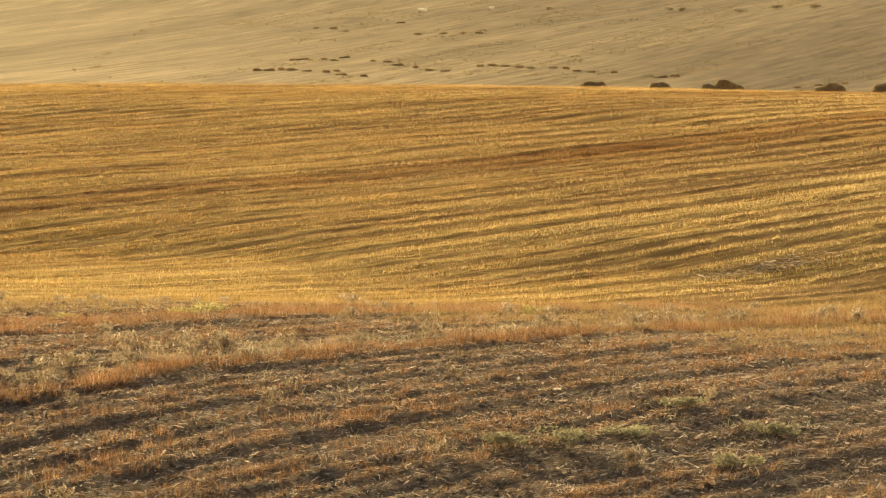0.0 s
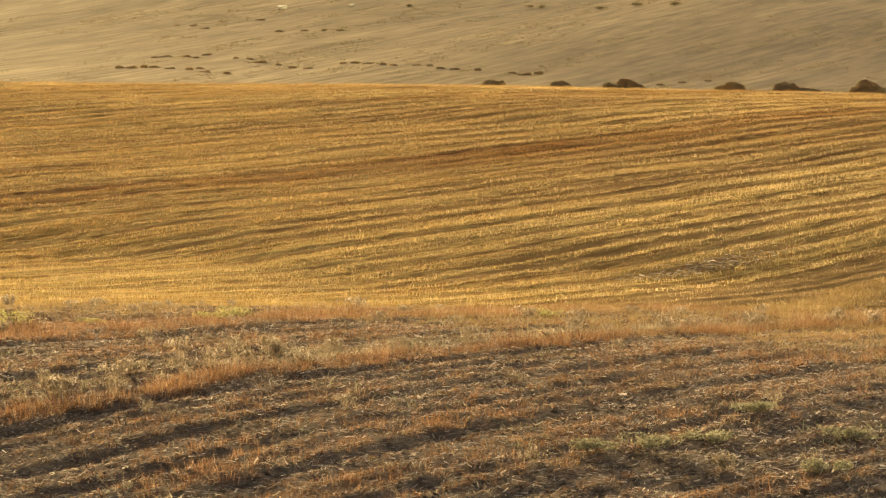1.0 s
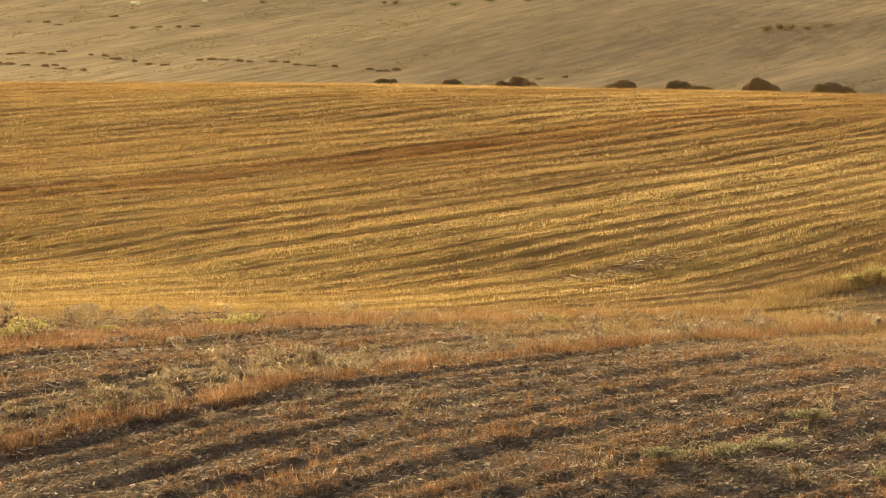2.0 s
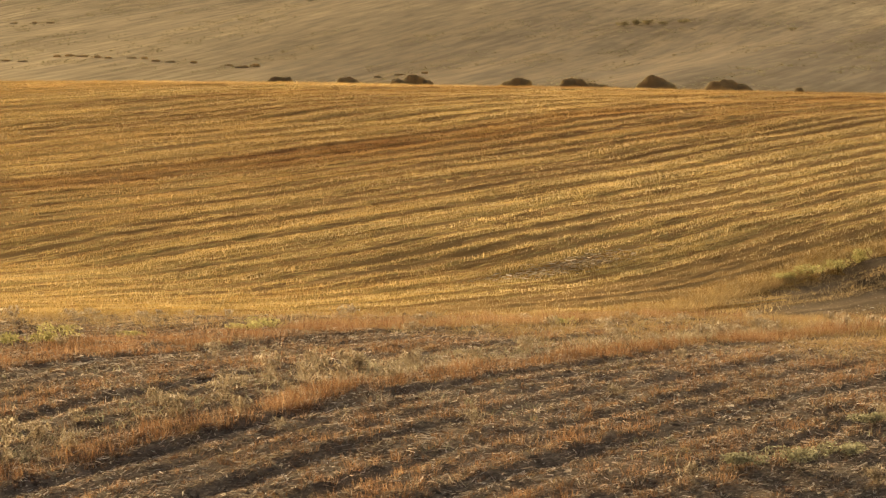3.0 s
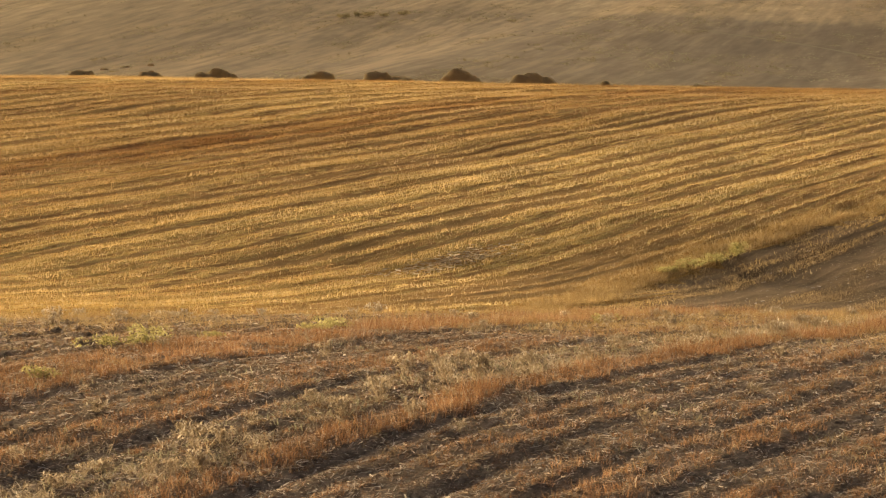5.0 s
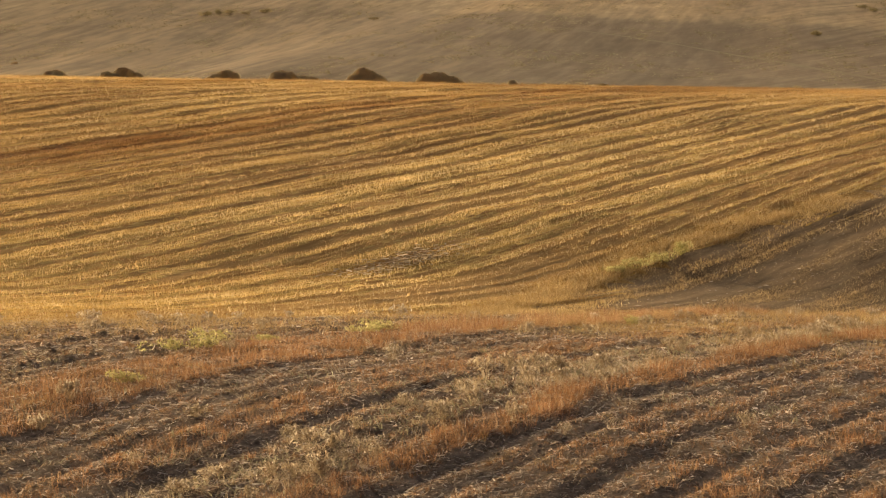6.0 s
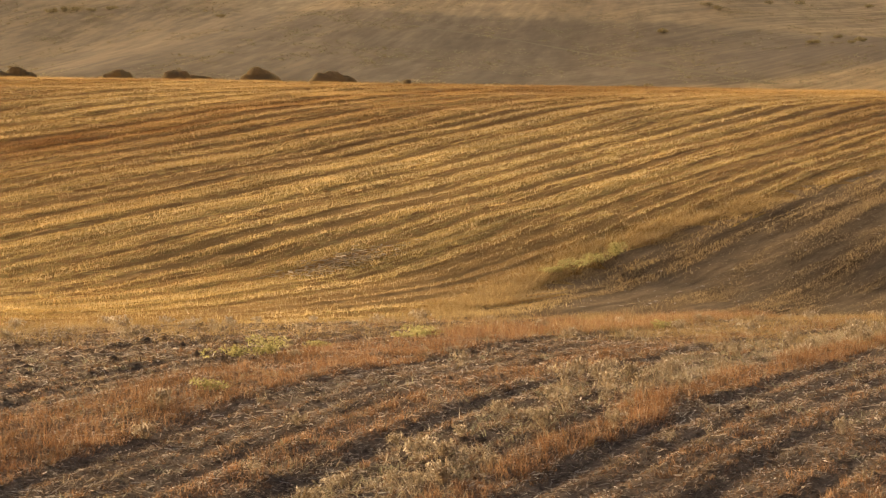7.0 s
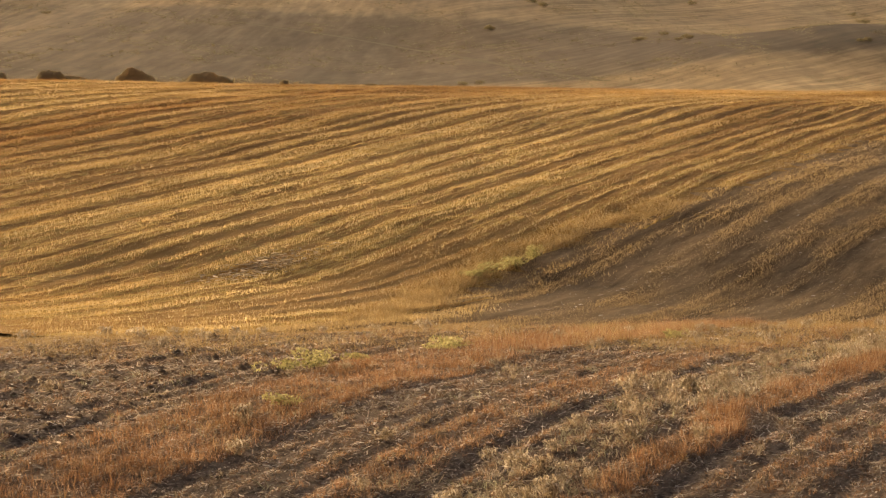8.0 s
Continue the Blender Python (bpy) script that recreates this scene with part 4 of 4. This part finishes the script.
_far = [bush("bush", bx, by, 2.6, 1.3, 0.16, 420, M_DRYBUSH, "dull olive bush on the dry hillside", "bush", "bushes on the hillside", 200 + i)
        for i, (bx, by) in enumerate(((123.6, 786), (127.1, 792), (129.9, 793)))]
for _i, (_bx, _by) in enumerate(((133.7, 795), (138.4, 801), (157.8, 783), (276.3, 817), (274.5, 805), (305.7, 857), (321.6, 878), (344.4, 892), (265.2, 712), (250.1, 667), (253, 669), (249.2, 685),
                                 (307.4, 710), (382.5, 879), (273, 637), (276, 640), (234.3, 726), (167.3, 548), (170, 549), (24.3, 898), (52, 892), (54.2, 887), (66.1, 865), (74.3, 866), (81.2, 853))):
    _g = RNG.uniform(0.5, 0.95)
    copy_thing(_far[_i % 3], pose(_bx, _by, float(ground_z(_bx, _by)), 0, 0, RNG.uniform(0, 360)) @ Matrix.Diagonal((_g * 1.2, _g * 1.2, _g, 1)))


def box(x0, x1, y0, y1, z0, z1):
    v = np.array([(x, y, z) for z in (z0, z1) for y in (y0, y1) for x in (x0, x1)], float)
    return v, np.array([(0, 2, 3, 1), (4, 5, 7, 6), (0, 1, 5, 4), (2, 6, 7, 3), (0, 4, 6, 2), (1, 3, 7, 5)])


def shed(x, y, wide, tall):
    """A low shelter: a back wall and a lean-to roof of white sheet on four posts."""
    base = new("shed")
    base.location = (x, y, float(ground_z(x, y)) - 0.1)
    part("wall", mesh_of("shed_wall", *box(-wide / 2, wide / 2, 1.0, 1.1, 0, tall * 0.5), (M_WALL,)), base)
    v, f = box(-wide * 0.56, wide * 0.56, -1.3, 1.3, 0, 0.03)
    v[:, 2] += 0.25 + (v[:, 1] + 1.3) / 2.6 * tall
    part("roof", mesh_of("shed_roof", v, f, (M_SHEET,)), base, "white plastic sheet roof")
    for px, py in ((-1, -1.1), (1, -1.1), (-1, 0.9), (1, 0.9)):
        part("post", mesh_of("shed_post", *box(px * wide * 0.46 - 0.04, px * wide * 0.46 + 0.04, py - 0.04, py + 0.04, 0, 0.22 + (py + 1.3) / 2.6 * tall), (M_WOOD,)), base, "thin wooden post")
    return tagged(base, "low shelter with a white sheet roof in far fields", "shed", "sheds in the far fields")


shed(-4.7, 908, 2.0, 0.8)
shed(11.4, 908, 1.2, 0.6)

# ---- green shrubs on the bank, weeds in the near field ----
for _i, (_bx, _by, _w, _t) in enumerate(((16.0, 102.6, 0.60, 0.45), (16.75, 103.4, 0.55, 0.6), (15.0, 101.7, 0.7, 0.36), (14.1, 101.0, 0.6, 0.25))):
    bush("green_shrub", _bx, _by, _w, _t, 0.030, 700, M_SHRUB, "yellow-green shrub in the dry grass along the bank", "shrub", "shrubs along the bank", 240 + _i)
_u = 75 + 29 * RNG.uniform(0, 1, 3000) ** 1.2
_v = BANK + 0.35 - bank_bend(_u) + RNG.normal(0, 0.42, 3000) + 0.3 * vnoise(_u / 2.2, _u * 0, 45)
_x, _y = _u * math.cos(FIELD_ROW) - _v * math.sin(FIELD_ROW), _u * math.sin(FIELD_ROW) + _v * math.cos(FIELD_ROW)
stuff("bank_grass", tufts(_x, _y, 10, 0.12, 0.06, 0.26, 0.006, 0.014, 0.3, spikes), M_GOLD, "tall golden grass along the bank", "dry grass")
for _i, (_bx, _by, _w, _t) in enumerate(((-5.87, 49.2, 0.42, 0.26), (-6.1, 48.5, 0.36, 0.2), (-6.65, 48.2, 0.42, 0.22), (-7.6, 44.4, 0.4, 0.16), (-3.0, 52.1, 0.5, 0.15), (-3.4, 51.6, 0.4, 0.13), (1.3, 55.0, 0.35, 0.2), (-4.9, 50.6, 0.3, 0.14))):
    bush("green_weed", _bx, _by, _w, _t, 0.022, 380, M_SHRUB, "fresh green weed in the rust stubble", "weed", "green weeds", 260 + _i)
for _i, (_bx, _by, _w, _t) in enumerate(((1.1, 38.6, 0.6, 0.2), (0.6, 38.3, 0.4, 0.16), (1.9, 39.4, 0.45, 0.18), (2.6, 41.0, 0.4, 0.14), (3.4, 39.8, 0.4, 0.16), (2.9, 37.9, 0.35, 0.15))):
    bush("sage_weed", _bx, _by, _w, _t, 0.022, 600, M_SAGE, "grey-green weed on the clods", "weed", "grey weeds", 280 + _i)


def dry_weed(x, y, tall, seed):
    """A bleached weed: a fan of stalks with fluffy seed heads."""
    r = np.random.default_rng(seed)
    base = new("dry_weed")
    n = 48
    lx, ly = r.normal(0, 0.33, n) * tall, r.normal(0, 0.33, n) * tall
    h = r.uniform(0.5, 1.0, n) * tall
    root = np.stack([r.normal(0, 0.02, n), r.normal(0, 0.02, n), np.full(n, -0.02)], 1)
    part("stalk_fan", mesh_of("weed_stalks", *strands(root, h, np.full(n, 0.004), r.uniform(0, math.pi, n), lx, ly), (M_PALE,)), base)["kind"] = "stuff"
    tips = root + np.stack([lx, ly, h], 1)
    m = 4
    c = np.repeat(tips, m, 0) + r.normal(0, 0.018, (n * m, 3))
    part("seed_fluff", mesh_of("weed_heads", *lying(c, r.uniform(0.014, 0.045, n * m), r.uniform(0.009, 0.02, n * m), r.uniform(0, 6.3, n * m), r.normal(0, 1, n * m)), (M_PALE,)), base, "pale fluffy seed heads")["kind"] = "stuff"
    base.location = (x, y, float(ground_z(x, y)))
    return tagged(base, "bleached dry weed with fluffy pale seed heads", "dry weed", "dry weeds")


_weeds = [dry_weed(-3.6, 44.3, 0.27, 301), dry_weed(-3.0, 45.6, 0.23, 302), dry_weed(-6.6, 39.7, 0.25, 303), dry_weed(1.85, 37.7, 0.18, 304)]
_x, _y = near_points(2600)
_x, _y = kept(_x, _y, np.clip(0.34 * pale_zone(_x, _y) + 0.02 + 0.02 * crest(_x, _y), 0, 1))
for _i, (_wx, _wy) in enumerate(zip(_x.tolist(), _y.tolist())):
    _g = RNG.uniform(0.45, 0.95)
    copy_thing(_weeds[_i % 4], pose(_wx, _wy, float(ground_z(_wx, _wy)), 0, 0, RNG.uniform(0, 360)) @ Matrix.Scale(_g, 4))

# ---- the dusty track down the far hillside ----
def track(points, wide):
    px, py = np.array(points, float).T
    along = np.r_[0, np.cumsum(np.hypot(np.diff(px), np.diff(py)))]
    s = np.arange(0, along[-1], 3.0)
    x, y = glide(s, along, px), glide(s, along, py)
    dx, dy = np.gradient(x), np.gradient(y)
    n_ = np.hypot(dx, dy)
    rim = wide * (0.8 + 0.3 * vnoise(s / 9, s * 0, 51)) / 2
    a = on_ground(x - dy / n_ * rim, y + dx / n_ * rim, -0.05)
    c = on_ground(x + dy / n_ * rim, y - dx / n_ * rim, -0.05)
    k_ = np.arange(len(s) - 1)
    return np.concatenate([a, c]), np.stack([k_, k_ + len(s), k_ + 1 + len(s), k_ + 1], 1)


tagged(new("dirt_track", mesh_of("dirt_track", *track(((186, 745), (192, 728), (198.5, 708.5), (203.5, 686), (202, 650), (199.5, 625), (196.5, 594), (193, 555)), 2.0), (M_TRACK,), None, True)),
       "narrow pale dirt track down the dry hillside", "track", kind="structure")
